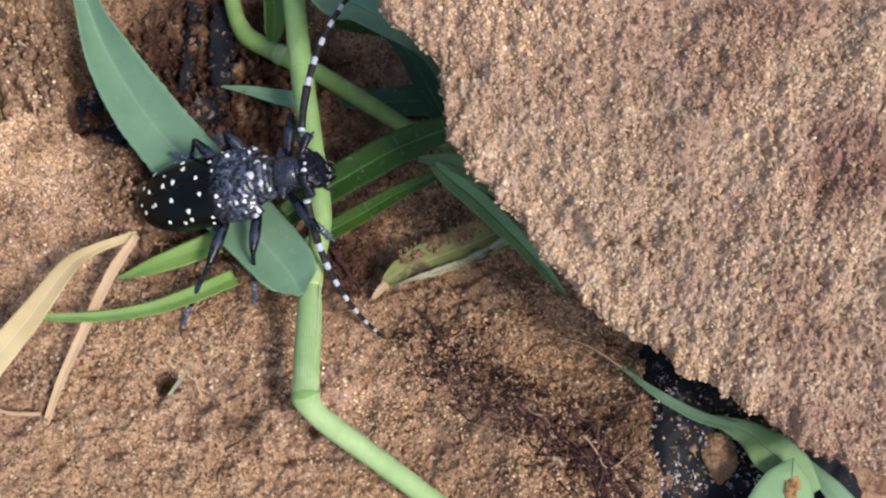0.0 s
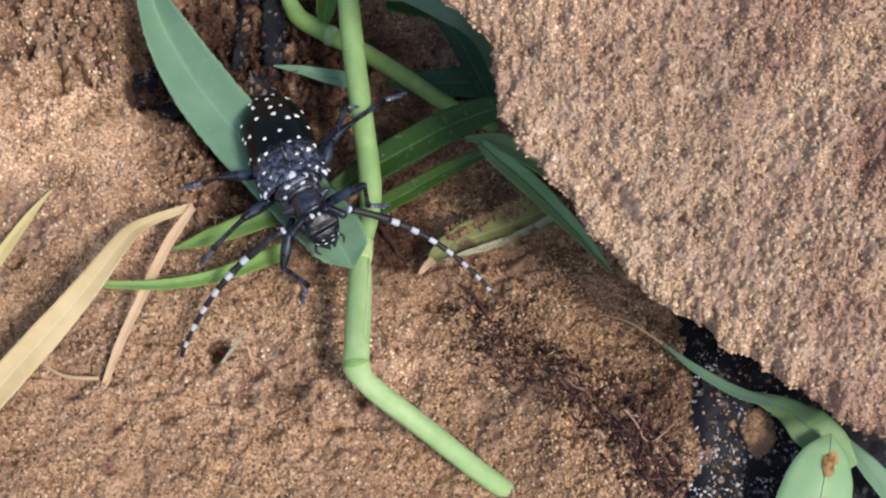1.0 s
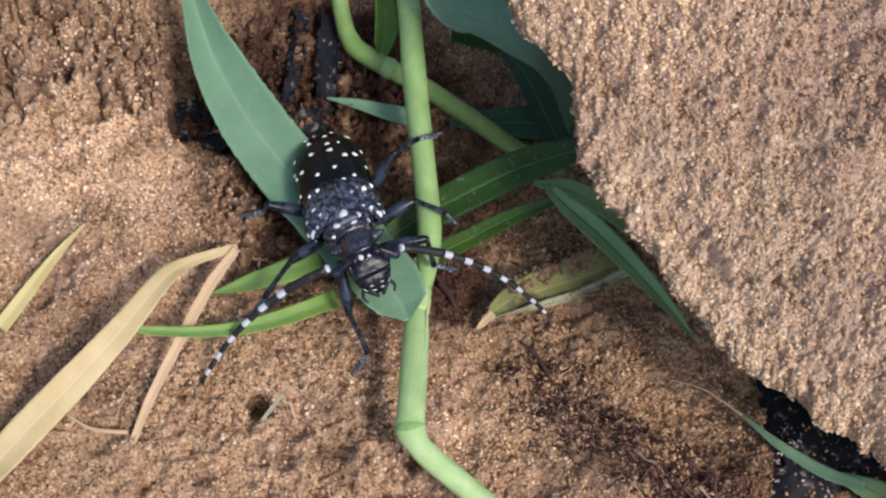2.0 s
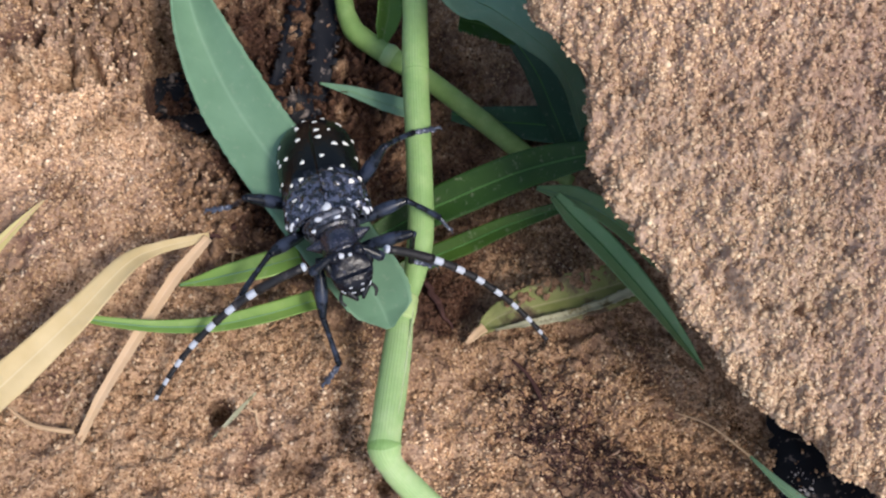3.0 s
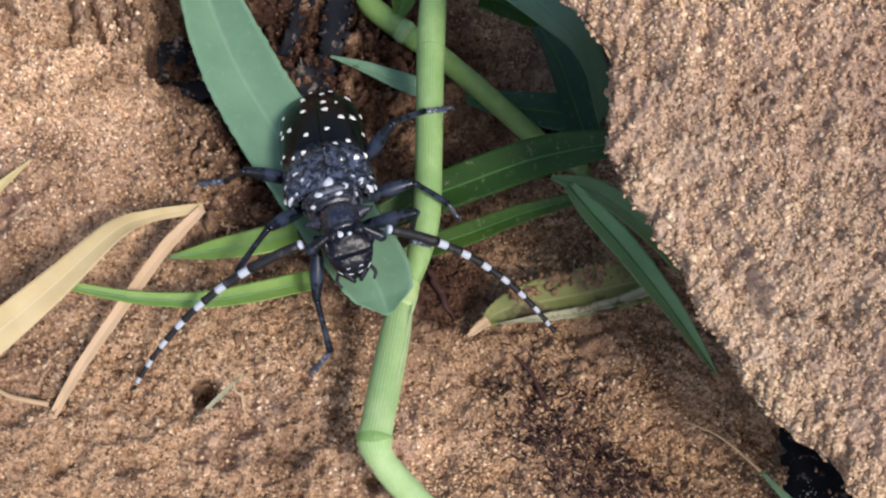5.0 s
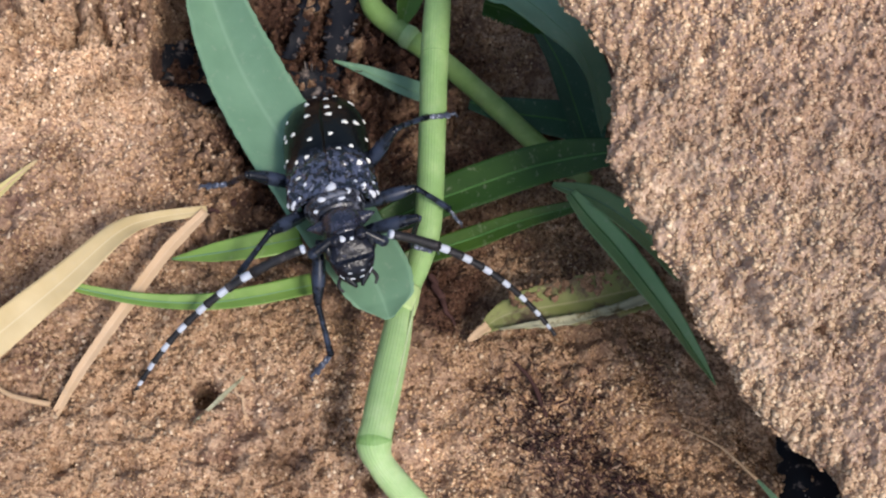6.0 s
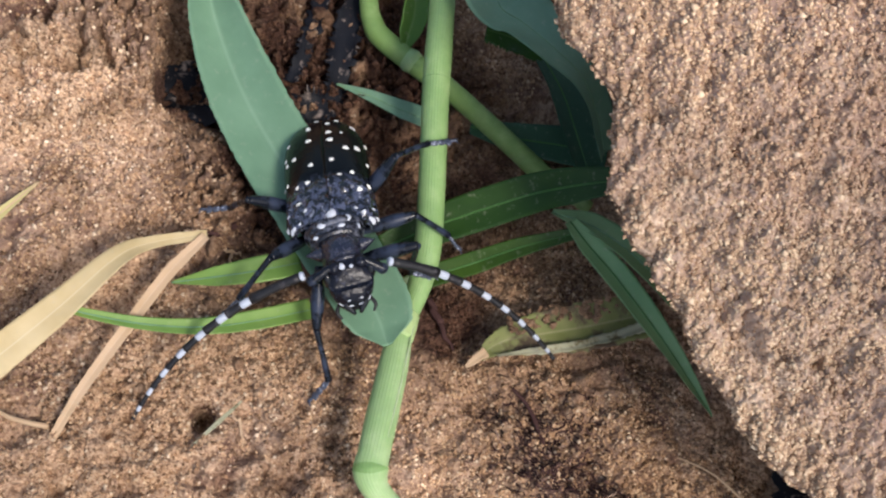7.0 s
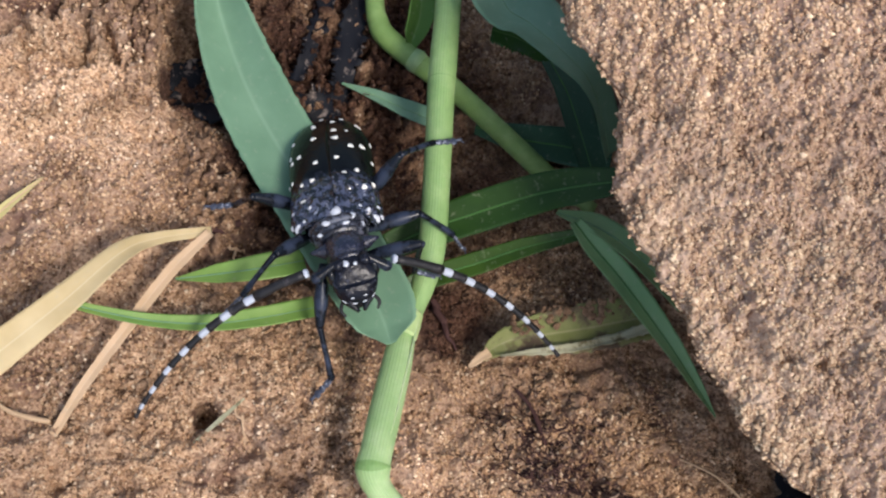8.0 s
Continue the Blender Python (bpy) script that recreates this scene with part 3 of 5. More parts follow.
def rock_shape(na=1100, nr=320):
    ang = np.concatenate([np.linspace(140, 285, int(na * 0.85), endpoint=False), np.linspace(285, 500, int(na * 0.15), endpoint=False)])
    R = rock_radius(ang % 360)
    ker = np.hanning(25)
    ker /= ker.sum()
    R = np.convolve(np.concatenate([R[-12:], R, R[:12]]), ker, "valid") - 1.3
    s = np.concatenate([np.linspace(0.02, 0.86, int(nr * 0.62)), np.linspace(0.865, 1.0, int(nr * 0.16)), np.linspace(1.006, 1.5, int(nr * 0.22))])
    A, Sg = np.meshgrid(np.radians(ang), s)
    RR = np.repeat(R[None], len(s), 0)
    rim = np.clip((Sg - 0.94) / 0.06, 0, 1)
    over = np.clip(Sg - 1.0, 0, 1)
    rad = RR * np.where(Sg <= 1, Sg, 1 - 0.46 * (2 * over) ** 0.7)
    x, y = ROCK_C[0] + rad * np.cos(A), ROCK_C[1] + rad * np.sin(A)
    z = rock_top(x, y) - 1.0 - 3.0 * np.where(Sg <= 1, 1 - np.sqrt(np.maximum(1 - rim ** 2.5, 0)), 1.0)
    z = np.where(Sg > 1, z - over * 2 * (z + 22), z)
    # relief: swells, lumps and coarse grain
    q = x + 0.6 * z, y - 0.5 * z
    swell = 1.5 * fbm(*q, 24, 3, 60)
    relief = 1.2 * fbm(*q, 7, 3, 61) + 1.0 * fbm(*q, 2.4, 3, 62) + 0.26 * fbm(*q, 0.9, 2, 63)
    d1, d2 = cells(q[0] + 0.7 * fbm(*q, 2.5, 2, 66), q[1] + 0.7 * fbm(*q, 2.5, 2, 67), 2.0, 64)
    relief += 1.15 * (0.5 - d1)
    d1, d2 = cells(q[0] + 0.4 * fbm(*q, 1.2, 2, 74), q[1] + 0.4 * fbm(*q, 1.2, 2, 75), 1.05, 76)
    relief += 0.85 * (0.5 - d1) * np.clip(0.75 + 0.7 * fbm(*q, 8, 2, 77), 0.15, 1.4)
    pits = np.clip(fbm(*q, 9, 3, 65) - 0.55, 0, 1)
    relief += 2.8 * near(x, y, 61.5, 26, 3.0) * (1 + 0.5 * fbm(*q, 1.5, 2, 68)) - 2.2 * pits
    for cx, cy, r, d in ((22.7, 33.5, 1.8, 1.8), (34, 33.8, 2.2, 1.4), (49.1, 4.3, 1.8, 1.8), (55.8, 4.2, 2.0, 2.0), (58.2, 1.2, 1.6, 1.6), (45.3, 30.6, 1.8, 1.4), (61.4, 41.8, 2.6, 2.2), (57.5, 28.2, 1.8, 1.6), (85.2, 14.3, 2.2, 1.8), (41.5, 12.6, 1.6, 1.2)):
        relief -= d * near(x + 1.2 * fbm(x, y, 3, 2, 69), 1.5 * y + 1.2 * fbm(x, y, 3, 2, 70), cx, 1.5 * cy, r)
    # broken ledges of the crust: a step down, then a slow rise again
    for ax, ay, bx, by, deep in ((42.3, 11.5, 44.2, 7.2, 1.7), (44.0, 7.6, 48.6, 3.0, 1.9), (52.0, 8.2, 55.2, 5.0, 1.6), (55.0, 5.4, 58.0, 0.2, 2.2), (35.5, 36.5, 38.5, 34.5, 1.4)):
        span = math.hypot(bx - ax, by - ay)
        ux, uy = (bx - ax) / span, (by - ay) / span
        along_it = ((x - ax) * ux + (y - ay) * uy) / span
        away = (x - ax) * uy - (y - ay) * ux + 1.1 * fbm(x, y, 2.2, 3, 71)
        reach = np.clip(along_it / 0.15 + 0.6, 0, 1) * np.clip((1 - along_it) / 0.15 + 0.6, 0, 1)
        relief = relief - deep * reach * np.where(away > 0, np.clip(away / 0.5, 0, 1) * np.exp(-np.maximum(away, 0) / 2.6), 0.0)
        relief = relief + 0.5 * reach * np.exp(-((away + 0.9) / 0.9) ** 2)
    edge = np.clip((Sg - 0.93) / 0.07, 0, 1)
    z = z + relief * (1 - edge * 0.5) + swell * (1 - edge)
    x = x + 0.8 * relief * edge * np.cos(A)
    y = y + 0.8 * relief * edge * np.sin(A)
    n = len(ang)
    verts = np.stack([x, y, z], -1).reshape(-1, 3)
    k = (np.arange(len(s) - 1)[:, None] * n + np.arange(n)[None]).ravel()
    k2 = (np.arange(len(s) - 1)[:, None] * n + (np.arange(n)[None] + 1) % n).ravel()
    faces = np.stack([k, k + n, k2 + n, k2], 1).tolist()
    faces.append(tuple(range(n)))
    return verts, faces, (ang, s, R)


def rock_stain(x, y):
    """Reddish weathered patches, more of them away from the rim."""
    return np.clip((0.25 + 0.75 * np.clip((x - 40) / 50, 0, 1)) * (0.55 + 0.9 * fbm(x, y, 16, 4, 98)), 0, 1)


rock_verts, rock_faces, rock_grid = rock_shape()
rock = part("rock", (rock_verts, rock_faces), ROCKM)
rock.data.attributes.new("darkened", "FLOAT", "POINT").data.foreach_set("value", rock_stain(rock_verts[:, 0], rock_verts[:, 1]).astype(np.float32))
tagged(rock, "large rough tan sandstone rock crusted with sand", "rock")

# ---- plants ----
STEM_UPPER = [(-9.9, 73.1, 4), (-7.5, 58.5, 6), (-5.3, 44.9, 7), (-2.7, 31.3, 8), (0.2, 16.4, 8), (0.6, 8.4, 8), (-0.4, 1.1, 8.5)]
STEM_LOWER = [(0.4, 6.3, 8), (-0.6, 1.3, 9), (-0.6, -6.3, 11.5), (-0.7, -14.4, 14), (-0.7, -20.8, 15.8), (-0.5, -23.6, 16), (1.1, -25.9, 15.5), (4.7, -28.4, 14.2), (15.5, -34.6, 11), (26.3, -40.9, 7), (37.7, -46.6, 2)]
BRANCH = [(-22.6, 73.1, -9), (-19.6, 63, -9), (-18.0, 59.6, -9), (-15.8, 57.2, -8.8), (-9.1, 53.9, -8), (-0.9, 50.3, -7), (9.7, 44.5, -6), (19.5, 39.9, -7), (29.5, 36.8, -9)]
LEAF_BIG = [(-2.4, -3.4, 12.3), (-6.2, 2.2, 12), (-16.6, 13.3, 8), (-27.2, 24, 5), (-36.2, 33.7, 4), (-44.1, 44.9, 3.5), (-49, 54.4, 4), (-53.3, 64.7, 4)]
LEAF_A = [(-6.1, 15.3, 0), (0.4, 20.7, 1), (7.6, 25.1, 5), (14.5, 28.7, 10), (19.6, 30.2, 15), (24.7, 31.4, 19), (28.9, 32.3, 21)]
LEAF_B = [(-2.2, 9.6, -4), (3.7, 14, -3), (10.2, 17.8, 0), (16.5, 21.5, 4), (25.7, 25.9, 9)]
LEAF_C = [(22.5, 26.6, 9.5), (26.1, 23.0, 11), (31.1, 18.5, 13), (35.8, 13.1, 16), (40.3, 7.5, 19), (44.2, 1.6, 22.5), (46.9, -3.0, 25.5)]
LEAF_C2 = [(19.9, 28.6, 6), (25.9, 27.3, 9), (30.4, 23.9, 14), (35.3, 19.4, 18), (41, 14, 21)]
LEAF_TOP = [(-1.8, 65.6, 13), (1.6, 59.5, 13), (5.9, 57.5, 14), (11.9, 54.3, 15), (18.2, 51.9, 13), (23.4, 48.7, 8), (27.9, 43.3, 3)]
LEAF_UNDER = [(0.8, 56.7, 8), (5.4, 57.1, 7.5), (10.2, 56.7, 6.5), (14.5, 56.2, 6)]
LEAF_BACK = [(4.4, 44.7, -7), (13.1, 45.2, -7), (21.6, 46.2, -6), (30.1, 46.5, -5)]
LEAF_BACK2 = [(12.6, 60, 0), (18.7, 54.8, -2), (23.1, 48.5, -3), (26.9, 42.7, -4)]
LEAF_TIP = [(-21.2, 45.2, -8), (-15, 44.1, -6), (-8.6, 42.5, -4), (-2.8, 41.7, -3)]
BUD = [(-12.3, 67.2, -4), (-11.1, 62, -5), (-11.1, 58.3, -6), (-11.1, 55.2, -7)]
LEAF_YELLOW = [(14.5, 1.8, -2.5), (17.7, 5.5, -0.5), (23.1, 8.2, 0.6), (31.2, 11.9, 1.6), (41, 16.8, 3.2)]
BLADE_LEFT = [(-51.7, -11.1, 10), (-47.5, -11.1, 10), (-39.1, -9.9, 8.5), (-30.6, -7.7, 8), (-23.1, -4.2, 7), (-15.1, 0.3, 6)]
BLADE_SHORT = [(-37.7, -1.2, 3), (-31.6, 1.1, 5), (-25.7, 3.7, 6), (-18.9, 7.3, 6)]
STRAW_A = [(-74.8, -43.8, 3), (-65.3, -30.9, 8), (-58.5, -21.5, 10), (-51.9, -11.8, 12), (-46.3, -1.6, 11), (-42.1, 2.7, 9), (-34.4, 6.8, 8)]
STRAW_B = [(-34.5, 6.4, 8.5), (-38.4, -1.3, 8), (-42.7, -13.2, 6.5), (-45.7, -22.4, 5.5), (-47.7, -30.8, 4)]
BLADE_FAR_LEFT = [(-62, 7.7, 6), (-65.9, 1.9, 4.5), (-69.4, -4.5, 3.5), (-73.7, -12.5, 2)]
STUB = [(-21.7, -17.2, 7), (-24.2, -21, 5), (-27.1, -25.4, 2.5)]
ROOTLET = [(-48.7, -28.3, 3.5), (-52, -28.6, 4.2), (-55.6, -28.3, 3.8), (-59.7, -26.3, 3.2)]
BLADE_LOW = [(51.1, -5.9, 3), (56.5, -8, 7), (62.7, -12.4, 10), (68.9, -17.5, 12.5), (76.4, -21.7, 14.5), (83.6, -24, 17)]
LEAF_LOW = [(80.3, -22.2, 14), (85.7, -25.1, 18), (88.5, -28.7, 22), (93.2, -32.3, 22), (97.7, -36.7, 20)]
LEAF_LOW2 = [(91.4, -30.4, 26), (90.7, -33.9, 26), (90, -39.3, 24.5), (89.8, -46.6, 21), (89.9, -52.9, 17)]
LEAF_LOW3 = [(98.2, -29.7, 17), (103.6, -35.6, 18), (110.6, -41.6, 16), (120.1, -47.5, 10)]


def stalk_thing():
    thing = empty("grass_stalk", *STEM_UPPER[-1])
    o = np.array(STEM_UPPER[-1])

    def rel(p):
        return [tuple(np.array(q) - o) for q in p]
    part("upper_stem", tube(rel(STEM_UPPER), [2.4, 2.35, 2.3, 2.45, 2.35, 2.3, 2.3, 2.35, 2.1, 1.8, 1.7], 70, 20), STALK, thing)
    part("lower_stem", tube(rel(STEM_LOWER), [1.75, 2.0, 2.4, 2.55, 2.5, 2.75, 2.1, 2.2, 2.15, 2.1, 2.0], 110, 24, flat=0.8), PALE_STALK, thing, "paler flattened leaf sheath round the stem")
    part("knee_node", tube(rel([(-0.7, -21.6, 15.9), (-0.6, -23.2, 16.05), (0.3, -25.0, 15.8)]), [2.1, 2.82, 2.0], 14, 24, flat=0.83), NODEM, thing, "darker bruised knee of the stem")
    part("sheath_edge", tube(rel([(1.0, 2.0, 10.6), (0.9, -6.3, 13.1), (0.7, -14.4, 15.7), (0.4, -20.4, 17.4)]), [0.16, 0.2, 0.18, 0.1], 40, 8), RIBP, thing, "pale raised edge of the sheath")
    part("leaf_collar", tube(rel([(-0.1, 3.4, 9.0), (-0.5, 1.2, 9.4), (-0.6, -1.2, 10.1)]), [1.95, 2.35, 2.2], 14, 20, flat=0.9), COLLARM, thing, "pale yellowish leaf collar")
    node = STEM_UPPER[2]
    a, b = np.array(STEM_UPPER[1]), np.array(STEM_UPPER[3])
    d = (b - a) / np.linalg.norm(b - a)
    part("node", tube(rel([np.array(node) - d * 0.3, np.array(node), np.array(node) + d * 0.3]), [2.3, 2.5, 2.3], 8, 20), NODEM, thing, "darker ring-like stem node")
    part("leaf", blade(rel(LEAF_BIG), [1.5, 9.6, 12.0, 12.6, 12.8, 12.9, 13.0, 12.9, 12.4, 11.0, 9.2, 7.0, 5.2, 3.8, 2.8], roll=4, fold=(0.5, 0.45, 0.22, 0.2, 0.45, 0.85, 0.95, 0.9), n=110, m=15, wave=0.05, seed=3, ragged=0.022), LEAF_BLUE, thing, "broad bluish-green leaf with pale midrib")
    tagged(thing, "bent green grass stalk with one broad bluish leaf", "plant")


stalk_thing()


def branch_thing():
    thing = empty("grass_stalk", *BRANCH[0])
    o = np.array(BRANCH[0])

    def rel(p):
        return [tuple(np.array(q) - o) for q in p]
    part("stem", tube(rel(BRANCH), [1.7, 1.8, 2.0, 2.1, 2.0, 1.9, 1.9, 1.9], 60, 18), BRANCHM, thing)
    part("node", tube(rel([(-10.4, 54.6, -8.2), (-9.3, 54.0, -8.0), (-8.2, 53.5, -7.9)]), [2.0, 2.35, 2.05], 10, 18), PALE_STALK, thing, "pale swollen stem node")
    part("sheath", blade(rel(BUD), [4.0, 5.0, 4.0, 1.2], fold=0.7, n=24, thick=0.5, seed=5), SHEATHM, thing, "young folded leaf sheath")
    tagged(thing, "pale green curved grass stalk lying on soil", "plant")


branch_thing()


def rib_shape(points, widths, **kw):
    """The raised midrib on the upper side of a blade."""
    c = spline(points, 50)
    s = np.linspace(0, 1, 50)
    w = np.interp(s, np.linspace(0, 1, len(widths)), widths) / 2
    sway = np.random.RandomState(kw.get("seed", 1)).uniform(0, 6, 4)[1]
    lift = -0.4 * kw.get("fold", 0.12) * w - 0.03 + kw.get("wave", 0.0) * 0.5 * w * np.sin(5 * s + sway)
    t = unit(np.gradient(c, axis=0))
    side = unit(np.cross(t, np.array((0.0, 0.0, 1.0))))
    rise = np.cross(side, t)
    a = np.radians(kw.get("roll", 0.0) + kw.get("twist", 0.0) * np.linspace(0, 1, 50))[:, None]
    rise = rise * np.cos(a) - side * np.sin(a)
    return [tuple(p) for p in (c + rise * lift[:, None])]


def leaf_thing(name, pts, widths, mat, label, category="leaf", rib=None, **kw):
    o = np.array(pts[len(pts) // 2])
    own = [tuple(np.array(q) - o) for q in pts]
    ob = part(name, blade(own, widths, **kw), mat)
    ob.location = tuple(o * MM)
    if rib:
        part("midrib", tube(rib_shape(own, widths, **kw), [0.15, 0.16, 0.13, 0.07], 50, 8), rib, ob, "pale raised midrib")
    return tagged(ob, label, category, {"grass_leaf": "grass leaves", "plastic_strip": "plastic strips"}.get(name, ""))


leaf_thing("grass_leaf", LEAF_A, [4.5, 6.5, 7.0, 6.8, 6.3, 4.8, 3.0], LEAF_SHADE_GREEN, "dark green grass leaf running under the rock", rib=RIBD, roll=-12, fold=0.35, seed=11, wave=0.05)
leaf_thing("grass_leaf", LEAF_B, [2.8, 3.9, 4.0, 3.3, 1.8], LEAF_SHADE_OLIVE, "narrow grass leaf, its dark green holding painted shade", rib=RIBD, roll=-8, fold=0.3, seed=12, wave=0.05)
leaf_thing("grass_leaf", LEAF_C, [2.2, 4.0, 4.6, 4.3, 3.4, 2.0, 0.2], LEAF_MID, "pointed green grass leaf hanging beside the rock", rib=RIBD, roll=-8, fold=0.55, seed=13, ragged=0.02)
leaf_thing("grass_leaf", LEAF_C2, [1.0, 4.8, 5.8, 5.6, 4.8], LEAF_MID, "short green grass leaf tucked under the rock", rib=RIBM, roll=12, fold=0.3, seed=14)
curled = leaf_thing("grass_leaf", LEAF_TOP, [16, 16.5, 15, 12.5, 10.0, 8.5, 7.5], LEAF_BLUE, "curled bluish-green leaf beside the rock", rib=RIBM, roll=14, fold=0.25, seed=15, wave=0.06, twist=20)
# dark blade below the curled leaf; its colour paints the shade there
under = [tuple(np.array(q) - np.array(LEAF_TOP[len(LEAF_TOP) // 2])) for q in LEAF_UNDER]
part("folded_underside", blade(under, [4.0, 6.0, 4.2, 0.5], roll=-10, fold=0.2, seed=28, ragged=0.12, wave=0.2), LEAF_SHADE_GREEN, curled, "leaf underside, its dark colour standing for shade")
leaf_thing("grass_leaf", LEAF_BACK, [3.0, 6.0, 7.5, 7.0], LEAF_SHADED, "shaded bluish-green leaf behind the stalks", rib=RIBD, roll=0, fold=0.1, seed=16)
leaf_thing("grass_leaf", LEAF_BACK2, [6.0, 8.5, 9.0, 8.5], LEAF_SHADED, "shaded upright green leaf close to the rock", rib=RIBD, roll=25, fold=0.2, seed=17)
leaf_thing("grass_leaf", LEAF_TIP, [0.4, 2.6, 4.2, 4.6], LEAF_BLUE, "small pointed bluish-green leaf tip", rib=RIBM, roll=15, fold=0.2, seed=18)
withered = leaf_thing("withered_leaf", LEAF_YELLOW, [1.0, 4.4, 7.0, 8.6, 7.6], LEAF_OLD, "withering yellow-green leaf with brown soil on it", roll=-6, fold=0.4, seed=19, wave=0.16, ragged=0.07)
withered_mid = np.array(LEAF_YELLOW[len(LEAF_YELLOW) // 2])
part("dry_margin", blade([tuple(np.array(p) - withered_mid) for p in ((17.5, 2.9, 0.4), (22.0, 4.6, 1.7), (28.5, 7.2, 2.7), (36.0, 11.2, 3.6), (41.0, 14.3, 4.4))], [0.5, 1.0, 1.7, 2.0, 1.6], roll=14, fold=0.3, thick=0.3, n=50, m=7, wave=0.5, seed=33, ragged=0.22), MARGINM, withered, "pale dry curled margin")
part("dry_tip", blade([tuple(np.array(p) - withered_mid) for p in ((13.2, 0.2, -2.7), (14.3, 1.6, -2.2), (15.8, 3.4, -1.2))], [0.6, 1.5, 1.8], fold=0.3, thick=0.3, n=16, m=5, seed=34, ragged=0.15), STRAWP, withered, "brown dry tip")
leaf_thing("grass_leaf", BLADE_LEFT, [1.2, 1.6, 2.2, 2.8, 3.4, 3.6], LEAF_LIME, "fresh lime-green grass leaf joined to the straw", rib=RIBM, roll=10, fold=0.3, seed=20)
leaf_thing("grass_leaf", BLADE_SHORT, [0.4, 3.2, 4.4, 4.8], LEAF_LIME, "short fresh green grass leaf on soil", rib=RIBM, roll=5, fold=0.25, seed=21)
leaf_thing("grass_leaf", BLADE_FAR_LEFT, [0.3, 1.6, 2.4, 2.8], LEAF_PALE, "thin yellowed grass leaf on soil", rib=STRAWP, roll=5, fold=0.3, seed=22)
low = leaf_thing("grass_leaf", BLADE_LOW[2:], [0.5, 2.0, 2.6, 2.2], LEAF_BLUE, "slender green grass leaf below the rock", rib=RIBM, roll=10, fold=0.25, seed=23)
low_mid = np.array(BLADE_LOW[2:][len(BLADE_LOW[2:]) // 2])
part("dry_tip", tube([tuple(np.array(q) - low_mid) for q in BLADE_LOW[:3]], [0.12, 0.2, 0.25], 24, 8), STRAWP, low, "thin dry pale tip")
leaf_thing("grass_leaf", LEAF_LOW, [1.8, 5.0, 8.5, 8.0, 5.0], LEAF_MID, "broad green leaf emerging beneath the rock", rib=RIBM, roll=-10, fold=0.2, seed=24)
spotted = leaf_thing("grass_leaf", LEAF_LOW2, [0.8, 9.0, 14.0, 17.0, 17.5], LEAF_SPOT, "pale green curled leaf with a brown spot", rib=RIBM, roll=0, fold=-0.3, seed=25)
spot_mid = np.array(LEAF_LOW2[2])
spot_way = [np.array(LEAF_LOW2[0]) * (1 - q) + np.array(LEAF_LOW2[2]) * q - spot_mid for q in (0.25, 0.45, 0.7, 0.95)]
part("brown_spot", blade([tuple(p + np.array((0.2, 0, h))) for p, h in zip(spot_way, (0.7, 1.1, 1.4, 1.55))], [0.8, 2.6, 3.2, 2.4, 1.0], fold=-0.3, thick=0.2, seed=27, ragged=0.35, wave=0.2), SCAB, spotted, "withered orange-brown spot")
leaf_thing("grass_leaf", LEAF_LOW3, [2.0, 5.0, 6.0, 5.0], LEAF_BLUE, "pale bluish leaf end under the rock edge", rib=RIBM, roll=10, fold=0.2, seed=26)


def straw_thing():
    thing = empty("dry_straw", *STRAW_A[-1])
    o = np.array(STRAW_A[-1])

    def rel(p):
        return [tuple(np.array(q) - o) for q in p]
    part("straw_blade", blade(rel(STRAW_A), [5.6, 6.0, 5.6, 4.7, 3.5, 2.1, 1.4], roll=-6, fold=0.2, n=60, seed=31, wave=0.3, ragged=0.02), STRAWM, thing, "pale yellow dry blade")
    part("folded_end", blade(rel(STRAW_B), [1.5, 2.1, 1.9, 1.7, 1.2], roll=8, fold=0.3, n=50, seed=32, ragged=0.08, wave=0.12), STRAWP, thing, "pinkish dry end folded back")
    tagged(thing, "folded dry yellow straw blade lying on soil", "straw")


straw_thing()
leaf_thing("grass_stub", STUB, [0.35, 0.8, 0.35], MARGINM, "tiny withered grass stub on soil", "grass", fold=0.2, n=20, m=5)
rootlet = part("rootlet", tube([tuple(np.array(q) - np.array(ROOTLET[0])) for q in ROOTLET], [0.45, 0.4, 0.35, 0.2], 30, 8), STRAWP)
rootlet.location = tuple(np.array(ROOTLET[0]) * MM)
tagged(rootlet, "thin curled pale rootlet on soil", "root")

def laid(points, lift):
    """Plan points set on the ground."""
    p = np.array(points, float)
    return [tuple(q) for q in np.column_stack([p, ground_level(p[:, 0], p[:, 1]) - 15.0 * cleft_depth(p[:, 0], p[:, 1]) + lift])]


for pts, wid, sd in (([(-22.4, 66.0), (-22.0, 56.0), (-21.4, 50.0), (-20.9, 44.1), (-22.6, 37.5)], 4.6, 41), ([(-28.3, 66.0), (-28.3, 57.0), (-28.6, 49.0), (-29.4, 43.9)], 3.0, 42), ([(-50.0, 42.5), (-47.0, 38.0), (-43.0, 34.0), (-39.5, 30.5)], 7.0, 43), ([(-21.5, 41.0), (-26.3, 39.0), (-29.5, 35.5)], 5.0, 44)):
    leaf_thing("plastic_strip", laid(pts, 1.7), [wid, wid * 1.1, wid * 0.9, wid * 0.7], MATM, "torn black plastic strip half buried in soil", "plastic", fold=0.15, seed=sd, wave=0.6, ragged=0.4)


